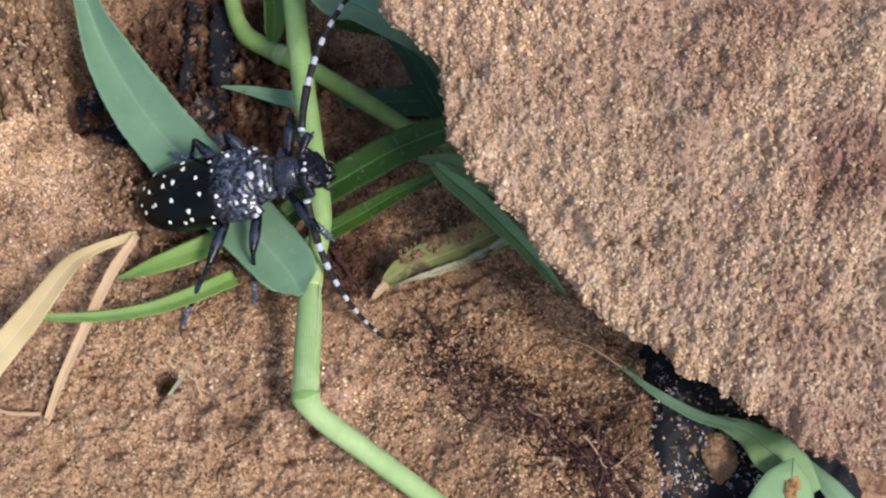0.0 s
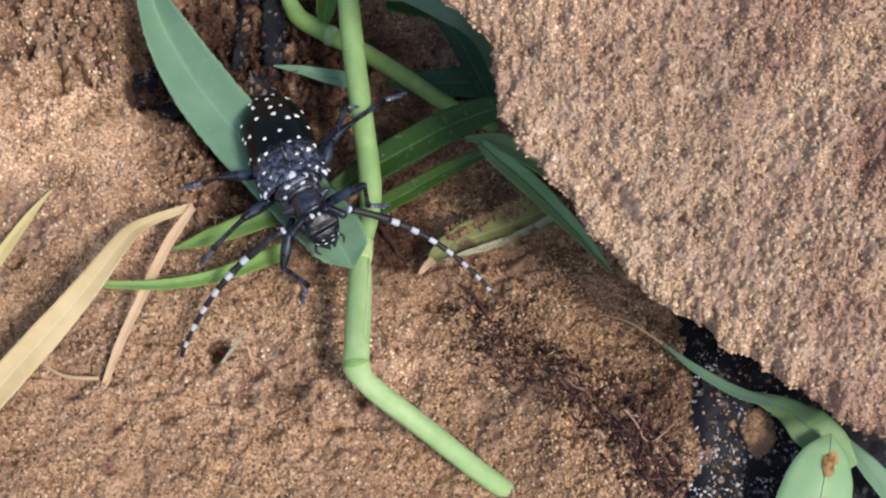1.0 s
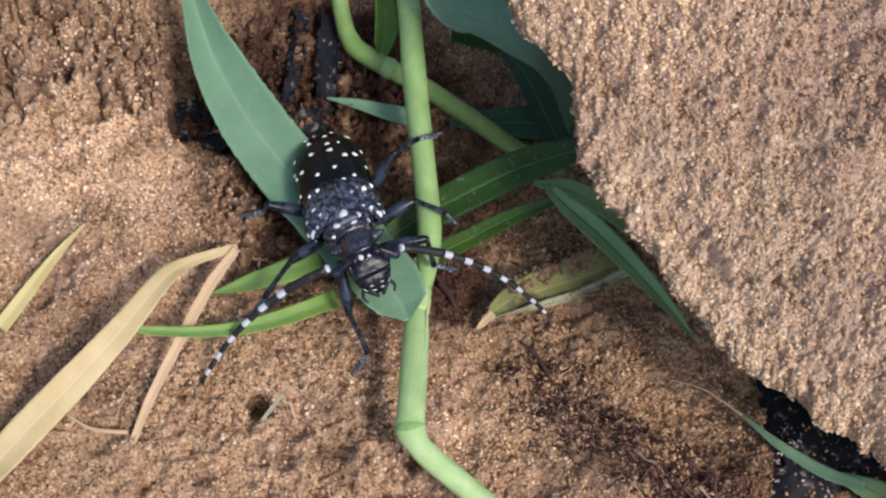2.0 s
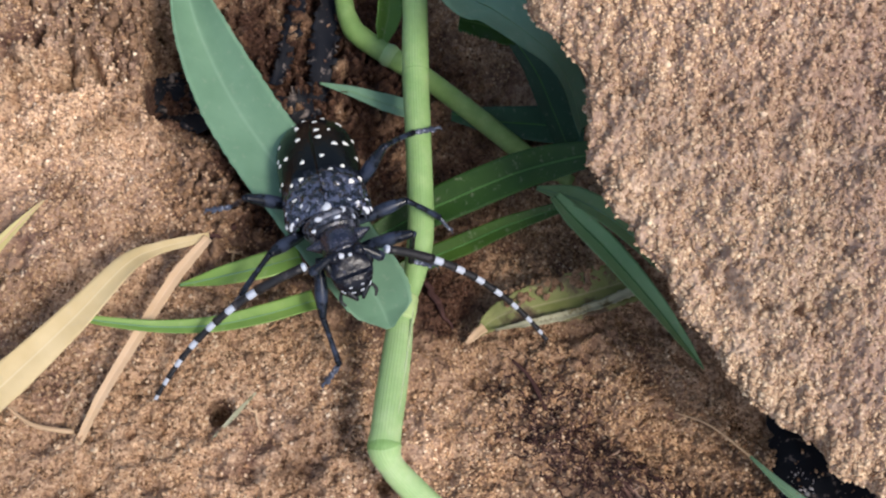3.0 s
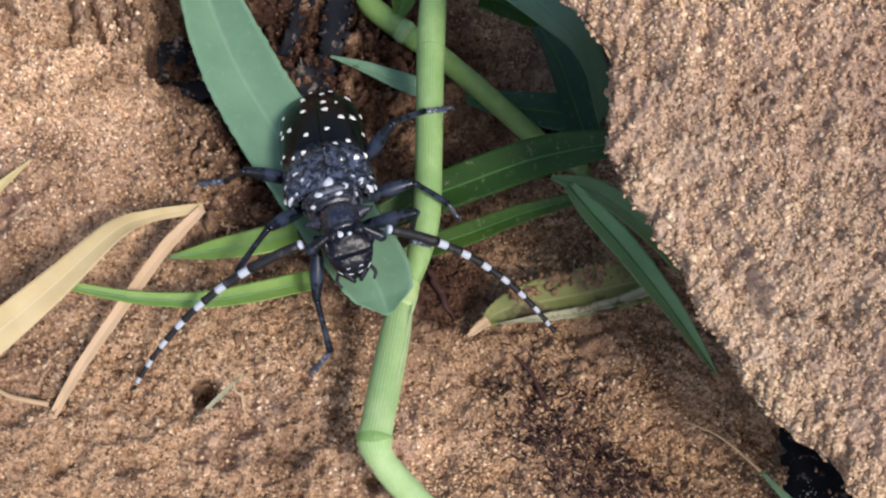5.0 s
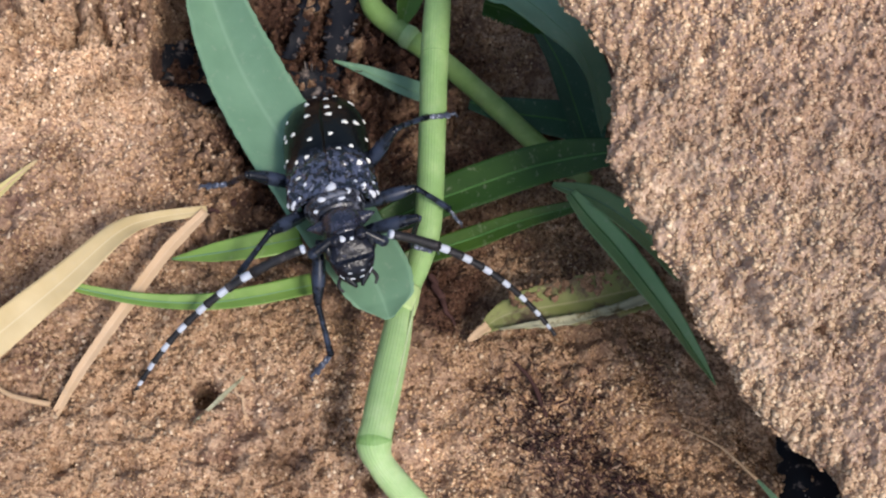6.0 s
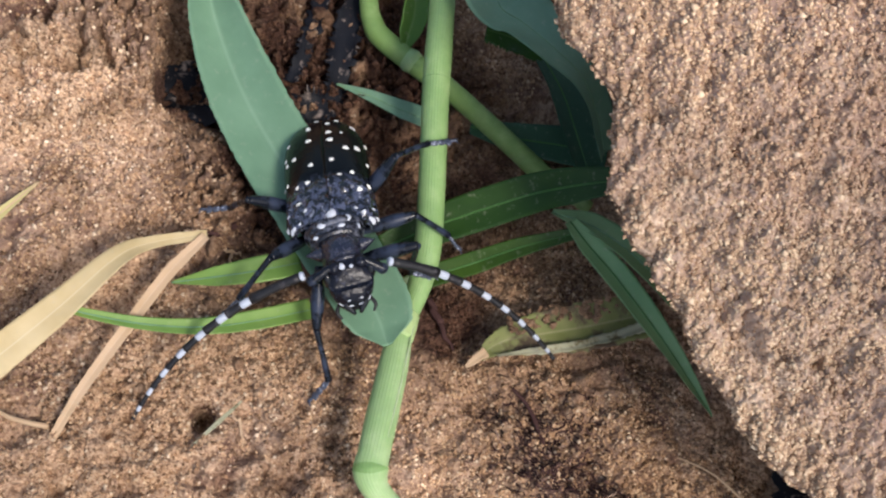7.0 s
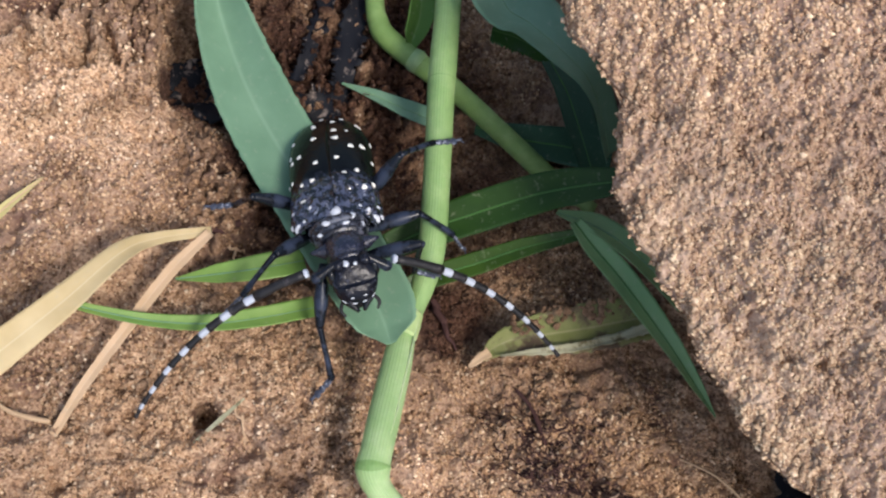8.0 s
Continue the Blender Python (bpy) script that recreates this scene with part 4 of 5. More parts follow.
def root_thing(points, radii, mat, label, seed):
    """A thin crooked root or stick on the soil."""
    rng = np.random.RandomState(seed)
    p = spline(laid(points, 0.8), 9)
    p[1:-1] += rng.normal(0, 0.3, (7, 3)) * (1, 1, 0.5)
    o = p[0].copy()
    ob = part("rootlet", tube([tuple(q - o) for q in p], radii, 40, 8), mat)
    ob.location = tuple(o * MM)
    tagged(ob, label, "root", "roots on the soil")


root_thing([(4.8, 11.0), (7.8, 6.8), (10.8, 2.9)], [0.6, 0.7, 0.5, 0.2], ROOTM, "dark brown root beside the stalk", 1)
root_thing([(-35.4, 9.2), (-32.6, 11.2), (-28.5, 14.0)], [0.5, 0.8, 0.7, 0.4], ROOTM, "short dark brown stick on soil", 2)
root_thing([(-33.7, 9.2), (-31.8, 8.9), (-30.2, 7.2), (-29.3, 5.6)], [0.15, 0.3, 0.25, 0.1], STRAWP, "thin pale branching rootlet", 3)
root_thing([(-32.4, 8.9), (-32.0, 7.2), (-32.6, 5.4)], [0.2, 0.22, 0.1], STRAWP, "thin pale branching rootlet", 4)
root_thing([(-31.0, 7.8), (-29.2, 8.4), (-27.8, 7.6)], [0.2, 0.16, 0.08], STRAWP, "thin pale branching rootlet", 5)
root_thing([(-23.0, -17.0), (-21.0, -20.0), (-19.5, -23.5)], [0.12, 0.25, 0.1], STRAWP, "thin pale branching rootlet", 6)
root_thing([(22.0, -1.0), (27.0, -5.5), (29.0, -11.0), (30.0, -16.0)], [0.3, 0.5, 0.4, 0.2], ROOTM, "dark brown root beside the stalk", 7)


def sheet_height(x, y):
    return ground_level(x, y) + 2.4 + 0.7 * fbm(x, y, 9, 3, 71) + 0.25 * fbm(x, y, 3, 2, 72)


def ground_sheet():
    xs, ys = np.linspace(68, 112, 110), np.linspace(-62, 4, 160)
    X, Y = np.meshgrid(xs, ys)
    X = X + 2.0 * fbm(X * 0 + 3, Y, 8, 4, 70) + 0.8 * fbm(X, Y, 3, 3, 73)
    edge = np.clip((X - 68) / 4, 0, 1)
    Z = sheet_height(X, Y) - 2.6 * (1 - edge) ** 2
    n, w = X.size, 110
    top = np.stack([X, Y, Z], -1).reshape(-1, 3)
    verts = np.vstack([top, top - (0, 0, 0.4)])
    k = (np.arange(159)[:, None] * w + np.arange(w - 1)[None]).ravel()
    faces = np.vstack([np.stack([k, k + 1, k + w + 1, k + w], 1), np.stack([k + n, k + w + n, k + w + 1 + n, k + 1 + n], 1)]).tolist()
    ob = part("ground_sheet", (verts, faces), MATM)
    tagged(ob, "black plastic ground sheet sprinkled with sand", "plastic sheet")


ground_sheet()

# ---- longhorn beetle: +x ahead, +z up, origin in the middle of the body ----
def loft(stations, n=26, sides=22, power=2.2):
    """Closed body from (x, half width, top, bottom) stations."""
    st = spline(stations, n)
    verts, faces = [], []
    for x, w, up, dn in st:
        for j in range(sides):
            a = 2 * math.pi * j / sides
            c, s = math.cos(a), math.sin(a)
            verts.append((x, max(w, 0.05) * math.copysign(abs(c) ** (2 / power), c), (max(up, 0.05) if s > 0 else max(dn, 0.05)) * math.copysign(abs(s) ** (2 / power), s)))
    for k in range(n - 1):
        for j in range(sides):
            faces.append((k * sides + j, k * sides + (j + 1) % sides, (k + 1) * sides + (j + 1) % sides, (k + 1) * sides + j))
    faces += [tuple(range(sides))[::-1], tuple(range((n - 1) * sides, n * sides))]
    return verts, faces


def blob(cx, cy, cz, rx, ry, rz, n=10, sides=14):
    verts, faces = [], []
    for k in range(n + 1):
        b = math.pi * k / n
        for j in range(sides):
            a = 2 * math.pi * j / sides
            verts.append((cx + rx * math.sin(b) * math.cos(a), cy + ry * math.sin(b) * math.sin(a), cz + rz * math.cos(b)))
    for k in range(n):
        for j in range(sides):
            faces.append((k * sides + j, (k + 1) * sides + j, (k + 1) * sides + (j + 1) % sides, k * sides + (j + 1) % sides))
    return verts, faces


def cone(a, b, ra, rb, n=6, sides=10):
    return tube([a, tuple((np.array(a) + np.array(b)) / 2), b], [ra, (ra + rb) / 2, rb], n, sides)


S_W = [(0.0, 6.6), (0.05, 7.5), (0.12, 7.7), (0.3, 7.4), (0.55, 7.4), (0.72, 7.0), (0.85, 5.8), (0.94, 4.1), (1.0, 1.5)]
S_H = [(0.0, 2.9), (0.10, 3.9), (0.28, 5.0), (0.5, 5.4), (0.7, 4.8), (0.88, 3.0), (1.0, 0.9)]


def smooth_at(table, s):
    """A smooth curve through a table of (s, value)."""
    k = max(i for i in range(len(table) - 1) if table[i][0] <= max(s, 0.0))
    (a, p), (b, q) = table[k], table[k + 1]

    def slope(i):
        lo, hi = table[max(i - 1, 0)], table[min(i + 1, len(table) - 1)]
        return (hi[1] - lo[1]) / (hi[0] - lo[0])
    u, h = (s - a) / (b - a), b - a
    return (2 * u ** 3 - 3 * u * u + 1) * p + (u ** 3 - 2 * u * u + u) * h * slope(k) + (3 * u * u - 2 * u ** 3) * q + (u ** 3 - u * u) * h * slope(k + 1)


def wing_point(s, a, side):
    """A point of the wing case: s from shoulder to tip, a from the suture (0) to the rim (1)."""
    w, h = smooth_at(S_W, s), smooth_at(S_H, s)
    f = radians(102 * a)
    y = w * math.sin(f) ** 0.85 if a > 0 else 0.0
    z = h * (math.cos(f) if a < 0.88 else math.cos(f)) - 0.035 * h * math.exp(-(a / 0.035) ** 2)
    rough = min(1.0, max(0.0, (0.36 - s) / 0.12)) * min(1.0, s / 0.03)
    if rough > 0:
        u, v = np.array([26.1 * s]), np.array([9.0 * a + 40 * side])
        z += rough * (0.60 * float(fbm(u, v, 2.2, 2, 81)[0]) + 0.50 * float(fbm(u, v, 1.1, 2, 82)[0]))
    return np.array((5.3 - 26.1 * s, side * (0.95 * y + 0.03), z - 0.4))


def wing_case(side, n=46, m=22):
    s_all = np.linspace(0, 1, n) ** 0.95
    top = np.array([[wing_point(s, a, side) for a in np.linspace(0, 1, m)] for s in s_all])
    low = top * (1, 0.93, 0.9) - (0, 0, 0.25)
    verts = np.vstack([top.reshape(-1, 3), low.reshape(-1, 3)])
    N, f = n * m, []
    for k in range(n - 1):
        for j in range(m - 1):
            i = k * m + j
            q, r = (i, i + m, i + m + 1, i + 1), (N + i, N + i + 1, N + i + m + 1, N + i + m)
            f += [q, r] if side < 0 else [q[::-1], r[::-1]]
    rim = [k * m for k in range(n)] + [(n - 1) * m + j for j in range(1, m)] + [k * m + m - 1 for k in range(n - 2, -1, -1)] + [j for j in range(m - 2, 0, -1)]
    for p, q in zip(rim, rim[1:] + rim[:1]):
        f.append((p, q, N + q, N + p) if side < 0 else (q, p, N + p, N + q))
    return verts, f


def spot_shape(s, a, side, rx, ry, turn):
    c = wing_point(s, a, side)
    e = 0.01
    du = wing_point(min(s + e, 0.99), a, side) - wing_point(max(s - e, 0.0), a, side)
    dv = wing_point(s, min(a + e, 1), side) - wing_point(s, max(a - e, 0.0), side)
    du, dv = du / np.linalg.norm(du), dv / np.linalg.norm(dv)
    nn = np.cross(dv, du) * side
    nn = nn / np.linalg.norm(nn)
    nn = nn if nn @ (c - np.array((c[0], 0, -3))) > 0 else -nn
    du2, dv2 = du * math.cos(turn) + dv * math.sin(turn), dv * math.cos(turn) - du * math.sin(turn)
    verts, faces, k = [c + nn * 0.13], [], 12
    for ring, hgt in ((0.65, 0.11), (1.0, -0.10)):
        for j in range(k):
            g = 2 * math.pi * j / k
            wob = 1 + 0.16 * math.sin(3 * g + s * 40) + 0.1 * math.sin(5 * g + a * 30)
            verts.append(c + ring * wob * (rx * math.cos(g) * du2 + ry * math.sin(g) * dv2) + nn * hgt)
    for j in range(k):
        p, q = 1 + j, 1 + (j + 1) % k
        faces += [(0, p, q), (p, p + k, q + k, q)]
    return verts, faces


# pale spots: along the wing case (0 shoulder, 1 tip), across from the suture (-1 to 1, + is the beetle's left), size
SPOTS = [(0.85, 0.07, 1.0), (0.79, -0.17, 1.0), (0.82, -0.19, 0.7), (0.71, 0.06, 1.1), (0.64, -0.16, 1.1), (0.62, 0.07, 1.2), (0.83, 0.55, 1.3), (0.70, 0.23, 0.6), (0.54, 0.26, 1.2),
         (0.56, 0.45, 1.3), (0.43, 0.06, 0.9), (0.41, -0.15, 1.0), (0.52, -0.40, 1.1), (0.52, -0.58, 1.0), (0.58, -0.63, 0.9), (0.31, 0.13, 1.0), (0.33, 0.31, 0.9), (0.29, -0.22, 0.9), (0.20, 0.39, 1.0),
         (0.28, -0.39, 0.7), (0.15, -0.37, 1.1), (0.90, -0.30, 0.9), (0.92, 0.30, 0.9), (0.70, -0.55, 0.9), (0.66, 0.72, 1.0), (0.46, 0.66, 0.9), (0.36, -0.62, 0.8), (0.26, 0.62, 0.9), (0.38, -0.80, 0.8), (0.94, -0.1, 0.7)]

beetle = empty("longhorn_beetle")
tagged(beetle, "glossy black longhorn beetle with white spots", "beetle")
part("abdomen", loft([(6.2, 4.3, 1.5, 2.6), (3, 5.6, 2.0, 3.8), (-4, 5.8, 2.0, 4.0), (-11, 5.2, 1.8, 3.4), (-17, 3.3, 1.0, 2.0), (-20.2, 0.8, 0.4, 0.6)]), SHELL, beetle)
for side, word in ((1, "left"), (-1, "right")):
    case = part("wing_case", wing_case(side, 70, 30), WING_SHELL, beetle, "glossy black wing case with white spots")
    for s, a, size in SPOTS:
        if a * side > 0:
            part("spot", spot_shape(s, abs(a), side, 0.46 * size, 0.52 * size, (s * 37) % 0.8 - 0.4), WHITE_DOWN, case, "white downy spot")
    part("shoulder_patch", join(*[spot_shape(s, a, side, rx, ry, 0.4) for s, a, rx, ry in ((0.02, 0.66, 0.45, 1.0), (0.05, 0.84, 0.6, 0.6), (0.035, 0.42, 0.3, 0.55), (0.10, 0.62, 0.35, 0.4), (0.08, 0.28, 0.25, 0.35))]), BAND_DOWN, case, "patchy grey-white down")
part("scutellum", blob(4.4, 0, 3.0, 1.1, 0.85, 0.5), BAND_DOWN, beetle, "small white plate between the wing cases")
# the neck shield: a grooved hind collar, a smooth disc with side spines and a narrow front rim
pronotum = part("pronotum", join(loft([(8.6, 3.3, 2.7, 3.0), (9.0, 3.0, 2.8, 3.1), (9.35, 3.2, 3.3, 3.1), (10.4, 3.3, 3.7, 3.1), (11.8, 3.2, 3.65, 3.0), (12.9, 3.0, 3.3, 2.9), (13.4, 2.85, 3.0, 2.8), (13.9, 3.0, 3.1, 2.8), (14.2, 2.9, 2.9, 2.7)], 50, 34),
                                 cone((10.0, 3.0, 0.6), (10.3, 5.4, 1.3), 1.4, 0.12), cone((10.0, -3.0, 0.6), (10.3, -5.4, 1.3), 1.4, 0.12)), NECK_SHELL, beetle, "smooth blue-black neck shield with side spines")
part("hind_collar", loft([(4.6, 4.3, 2.6, 2.8), (5.4, 4.8, 3.3, 3.0), (6.3, 4.7, 3.55, 3.1), (6.9, 4.35, 3.2, 3.1), (7.5, 4.3, 3.5, 3.2), (8.1, 4.0, 3.25, 3.2), (8.5, 3.85, 3.35, 3.2), (8.9, 3.3, 2.9, 3.1)], 40, 34), COLLAR_SHELL, pronotum, "grooved collar with silvery down")
part("collar_down", join(*[blob(x, y, z, rx, ry, 0.22, 8, 10) for x, y, z, rx, ry in ((6.0, 2.3, 2.95, 0.7, 0.6), (6.6, -1.9, 3.15, 0.6, 0.7), (7.6, 1.0, 3.28, 0.35, 0.7), (8.0, -3.2, 2.25, 0.4, 0.5), (7.2, 3.6, 1.85, 0.6, 0.35))]), BAND_DOWN, pronotum, "patchy grey-white down")
head = part("head", loft([(13.6, 3.1, 2.8, 2.6), (14.6, 3.5, 2.7, 3.2), (15.6, 3.6, 2.2, 4.2), (16.6, 3.5, 1.2, 5.0), (17.5, 3.0, -0.4, 5.4), (18.1, 1.9, -2.0, 4.6)], 26, 26), ROUGH_SHELL, beetle, "black head dusted with grey-white down")
for side in (1, -1):
    part("eye", blob(15.2, side * 3.35, 0.4, 1.2, 0.8, 1.7), SHELL, head, "shiny black eye")
    part("antenna_socket", blob(14.8, side * 2.1, 2.2, 1.2, 1.05, 1.0), ROUGH_SHELL, head)
    part("mandible", cone((17.0, side * 1.8, -3.2), (18.8, side * 0.4, -4.8), 1.05, 0.25), SHELL, head)
    part("palp", tube([(16.2, side * 2.2, -4.0), (17.6, side * 3.0, -4.8), (18.4, side * 2.5, -5.6)], [0.28, 0.32, 0.2], 12, 8), ANTENNA_DARK, head)
    part("cheek_patch", blob(16.9, side * 2.5, -0.9, 0.7, 0.5, 0.9), BAND_DOWN, head, "pale downy cheek")
    part("lip_patch", blob(17.95, side * 1.0, -2.2, 0.2, 0.5, 0.2), BAND_DOWN, head, "pale downy lip")
    part("jaw_rim", tube([(17.2, side * 2.9, -2.2), (17.9, side * 1.9, -3.2), (18.2, side * 0.4, -3.5)], [0.1, 0.16, 0.08], 10, 8), BAND_DOWN, head, "pale rim above the jaws")
part("brow_patch", join(blob(15.0, -0.9, 2.35, 0.75, 0.55, 0.28), blob(15.3, 0.5, 2.2, 0.4, 0.35, 0.25)), BAND_DOWN, head, "pale brow spot")

LEGS = {"front": ((10.0, 2.9, -2.4), 10.0, 9.2), "middle": ((3.4, 4.4, -2.8), 8.8, 8.4), "hind": ((-3.0, 4.7, -2.8), 10.4, 10.2)}
TARSUS = 5.4
leg_parts = {}
for row, (hip, femur_len, tibia_len) in LEGS.items():
    for side in (1, -1):
        femur = part("femur", tube([(0, 0, 0), (femur_len * 0.4, 0, 0.15), (femur_len * 0.8, 0, 0.1), (femur_len, 0, 0)], [0.65, 1.05, 1.15, 0.85, 0.65], 20, 12), LEG_SHELL, beetle, "black thigh with bluish down")
        tibia = part("tibia", tube([(0, 0, 0), (tibia_len * 0.3, 0, 0.1), (tibia_len * 0.75, 0, 0.1), (tibia_len, 0, 0)], [0.55, 0.46, 0.46, 0.54, 0.6], 20, 10), LEG_SHELL, beetle, "slim black shin")
        foot = join(loft([(0, 0.3, 0.25, 0.25), (0.8, 0.55, 0.3, 0.3), (1.5, 0.62, 0.3, 0.3), (1.7, 0.3, 0.2, 0.2)], 10, 10), loft([(1.6, 0.3, 0.25, 0.25), (2.3, 0.65, 0.3, 0.3), (2.8, 0.6, 0.3, 0.3), (3.0, 0.25, 0.2, 0.2)], 10, 10),
                    loft([(2.9, 0.3, 0.25, 0.25), (3.4, 0.8, 0.3, 0.3), (3.9, 0.75, 0.3, 0.3), (4.1, 0.3, 0.2, 0.2)], 10, 10), cone((3.7, 0, 0.1), (5.0, 0, 0.25), 0.22, 0.3), cone((4.9, 0.1, 0.2), (5.5, 0.5, -0.2), 0.14, 0.04), cone((4.9, -0.1, 0.2), (5.5, -0.5, -0.2), 0.14, 0.04))
        tarsus = part("tarsus", foot, TARSUS_DOWN, beetle, "grey-blue downy foot with claws")
        leg_parts[row, side] = (femur, tibia, tarsus)

ANTENNA = 40.1
antennae = {}
for side in (1, -1):
    ant = part("antenna", tube([(0, 0, 0), (1.4, 0, 0.2), (3.6, 0, 0.5), (4.2, 0, 0.5)], [0.5, 0.68, 0.9, 0.6], 16, 12), LEG_SHELL, beetle, "long antenna banded black and white")

    def bow(x):
        q = x / ANTENNA
        return (x, side * 15.0 * q * (1 - q), 0.4 + 4.0 * q * (1 - q))
    x = 4.0
    for k, ln in enumerate((8.8, 4.5, 4.4, 4.4, 4.2, 4.0, 3.4, 2.6)):
        r = 0.72 - 0.055 * k
        white = 0.40 * ln if k else 0.06 * ln
        part("antenna_base_band", tube([bow(x), bow(x + white / 2), bow(x + white)], [r * 0.85, r, r], 7, 10), BAND_PALE, ant, "whitish antenna band")
        part("antenna_segment", tube([bow(x + white), bow(x + (white + ln) / 2), bow(x + ln)], [r, r * 1.0, r * 1.18], 8, 10), ANTENNA_DARK, ant)
        x += ln
    antennae[side] = ant


# ---- loose sand and crumbs ----
def scatter(count, seed, sizes, place, squash=0.75):
    """Many small irregular grains in one shape; place(rng, n) gives their points and normals' heights."""
    rng = np.random.RandomState(seed)
    P = place(rng, count)
    n = len(P)
    base = np.array([(1, 0, 0), (-1, 0, 0), (0, 1, 0), (0, -1, 0), (0, 0, 1), (0, 0, -1)], float)
    tri = np.array([(0, 2, 4), (2, 1, 4), (1, 3, 4), (3, 0, 4), (2, 0, 5), (1, 2, 5), (3, 1, 5), (0, 3, 5)])
    r = sizes[0] + (sizes[1] - sizes[0]) * rng.uniform(0, 1, n) ** 2.2
    V = base[None] * rng.uniform(0.7, 1.25, (n, 6, 1)) * r[:, None, None]
    V[:, :, 2] *= squash
    q = rng.normal(size=(n, 4))
    q /= np.linalg.norm(q, axis=1, keepdims=True)
    w, x, y, z = q.T
    R = np.stack([np.stack([1 - 2 * (y * y + z * z), 2 * (x * y - z * w), 2 * (x * z + y * w)], -1),
                  np.stack([2 * (x * y + z * w), 1 - 2 * (x * x + z * z), 2 * (y * z - x * w)], -1),
                  np.stack([2 * (x * z - y * w), 2 * (y * z + x * w), 1 - 2 * (x * x + y * y)], -1)], 1)
    V = np.einsum("nij,nkj->nki", R, V) + P[:, None, :]
    F = tri[None] + 6 * np.arange(n)[:, None, None]
    return V.reshape(-1, 3), F.reshape(-1, 3)


def quick_mesh(name, verts, tris, mat, tones=()):
    me = bpy.data.meshes.new(name)
    me.vertices.add(len(verts))
    me.vertices.foreach_set("co", (verts * MM).astype(np.float32).ravel())
    me.loops.add(len(tris) * 3)
    me.loops.foreach_set("vertex_index", tris.astype(np.int32).ravel())
    me.polygons.add(len(tris))
    me.polygons.foreach_set("loop_start", np.arange(0, len(tris) * 3, 3, dtype=np.int32))
    me.update(calc_edges=True)
    if tones:
        x, y = verts[:, 0], verts[:, 1]
        for word, f in tones:
            me.attributes.new(word, "FLOAT", "POINT").data.foreach_set("value", f(x, y).astype(np.float32))
    ob = new(name, me)
    me.materials.append(mat)
    return ob


def on_ground(rng, n):
    x, y = rng.uniform(-90, 92, n), rng.uniform(-52, 80, n)
    keep = rng.uniform(0, 1, n) < np.clip(0.62 + 0.5 * fbm(x, y, 9, 3, 90), 0.12, 1)
    inside = np.hypot(x - ROCK_C[0], y - ROCK_C[1]) < rock_radius(np.degrees(np.arctan2(y - ROCK_C[1], x - ROCK_C[0])) % 360) - 12
    x, y = x[keep & ~inside], y[keep & ~inside]
    z = ground_height(x, y) + 0.05
    sheet = x > 70
    z = np.where(sheet, np.maximum(z, sheet_height(x, y) + 0.1), z)
    keep = ~sheet | (rng.uniform(0, 1, len(x)) < 0.07)
    return np.stack([x, y, z], -1)[keep]


def on_rock(rng, n):
    """Points on the rock's top, and on its rim towards the soil."""
    ang, sg, R = rock_grid
    x, y = rng.uniform(0, 104, n), rng.uniform(-47, 56, n)
    a = np.degrees(np.arctan2(y - ROCK_C[1], x - ROCK_C[0])) % 360
    ia = np.clip(np.searchsorted(ang, np.where(a < 140, a + 360, a)), 0, len(ang) - 1)
    share = np.hypot(x - ROCK_C[0], y - ROCK_C[1]) / R[ia]
    ia, row = ia[share < 1], np.searchsorted(sg[sg <= 1], share[share < 1])
    m = n // 8
    ia, row = np.concatenate([ia, rng.randint(0, int(len(ang) * 0.85), m)]), np.concatenate([row, rng.randint(int(np.sum(sg < 0.97)), int(np.sum(sg < 1.06)), m)])
    p = rock_verts[row * len(ang) + ia] + rng.uniform(-0.2, 0.2, (len(ia), 3)) * (1, 1, 0.3)
    u, v = p[:, 0], p[:, 1]
    crust = 0.72 + 0.6 * fbm(u, v, 11, 4, 92) + 0.5 * fbm(u, v, 2.0, 2, 93) + 0.9 * near(u, v, 12, 42, 14) - 0.4 * np.clip((u - 50) / 45, 0, 1)
    return p[rng.uniform(0, 1, len(p)) < np.clip(crust, 0.35, 1)]


quick = quick_mesh("sand", *scatter(165000, 5, (0.18, 0.56), on_ground), SAND, (("darkened", damp_and_shade), ("dry", dryness)))
tagged(quick, "loose tan and brown sand grains on soil", "sand", kind="stuff")
fine_grit, coarse_grit = scatter(150000, 6, (0.14, 0.46), on_rock), scatter(16000, 7, (0.36, 0.85), on_rock, 0.6)
quick = quick_mesh("rock_grit", np.vstack([fine_grit[0], coarse_grit[0]]), np.vstack([fine_grit[1], coarse_grit[1] + len(fine_grit[0])]), GRIT, (("darkened", rock_stain),))
tagged(quick, "pale sand grains stuck to the rock", "grit", kind="stuff")


def on_sheet(rng, n):
    x, y = rng.uniform(68, 98, n), rng.uniform(-58, -12, n)
    keep = rng.uniform(0, 1, n) < np.clip(0.3 + 0.9 * fbm(x, y, 4, 3, 95), 0.02, 1)
    x, y = x[keep], y[keep]
    return np.stack([x, y, np.maximum(sheet_height(x, y), ground_height(x, y)) + 0.1], -1)


quick = quick_mesh("white_grit", *scatter(1700, 8, (0.15, 0.7), on_sheet, 0.4), CHIP)
tagged(quick, "whitish grit and flakes on the black sheet", "grit", kind="stuff")


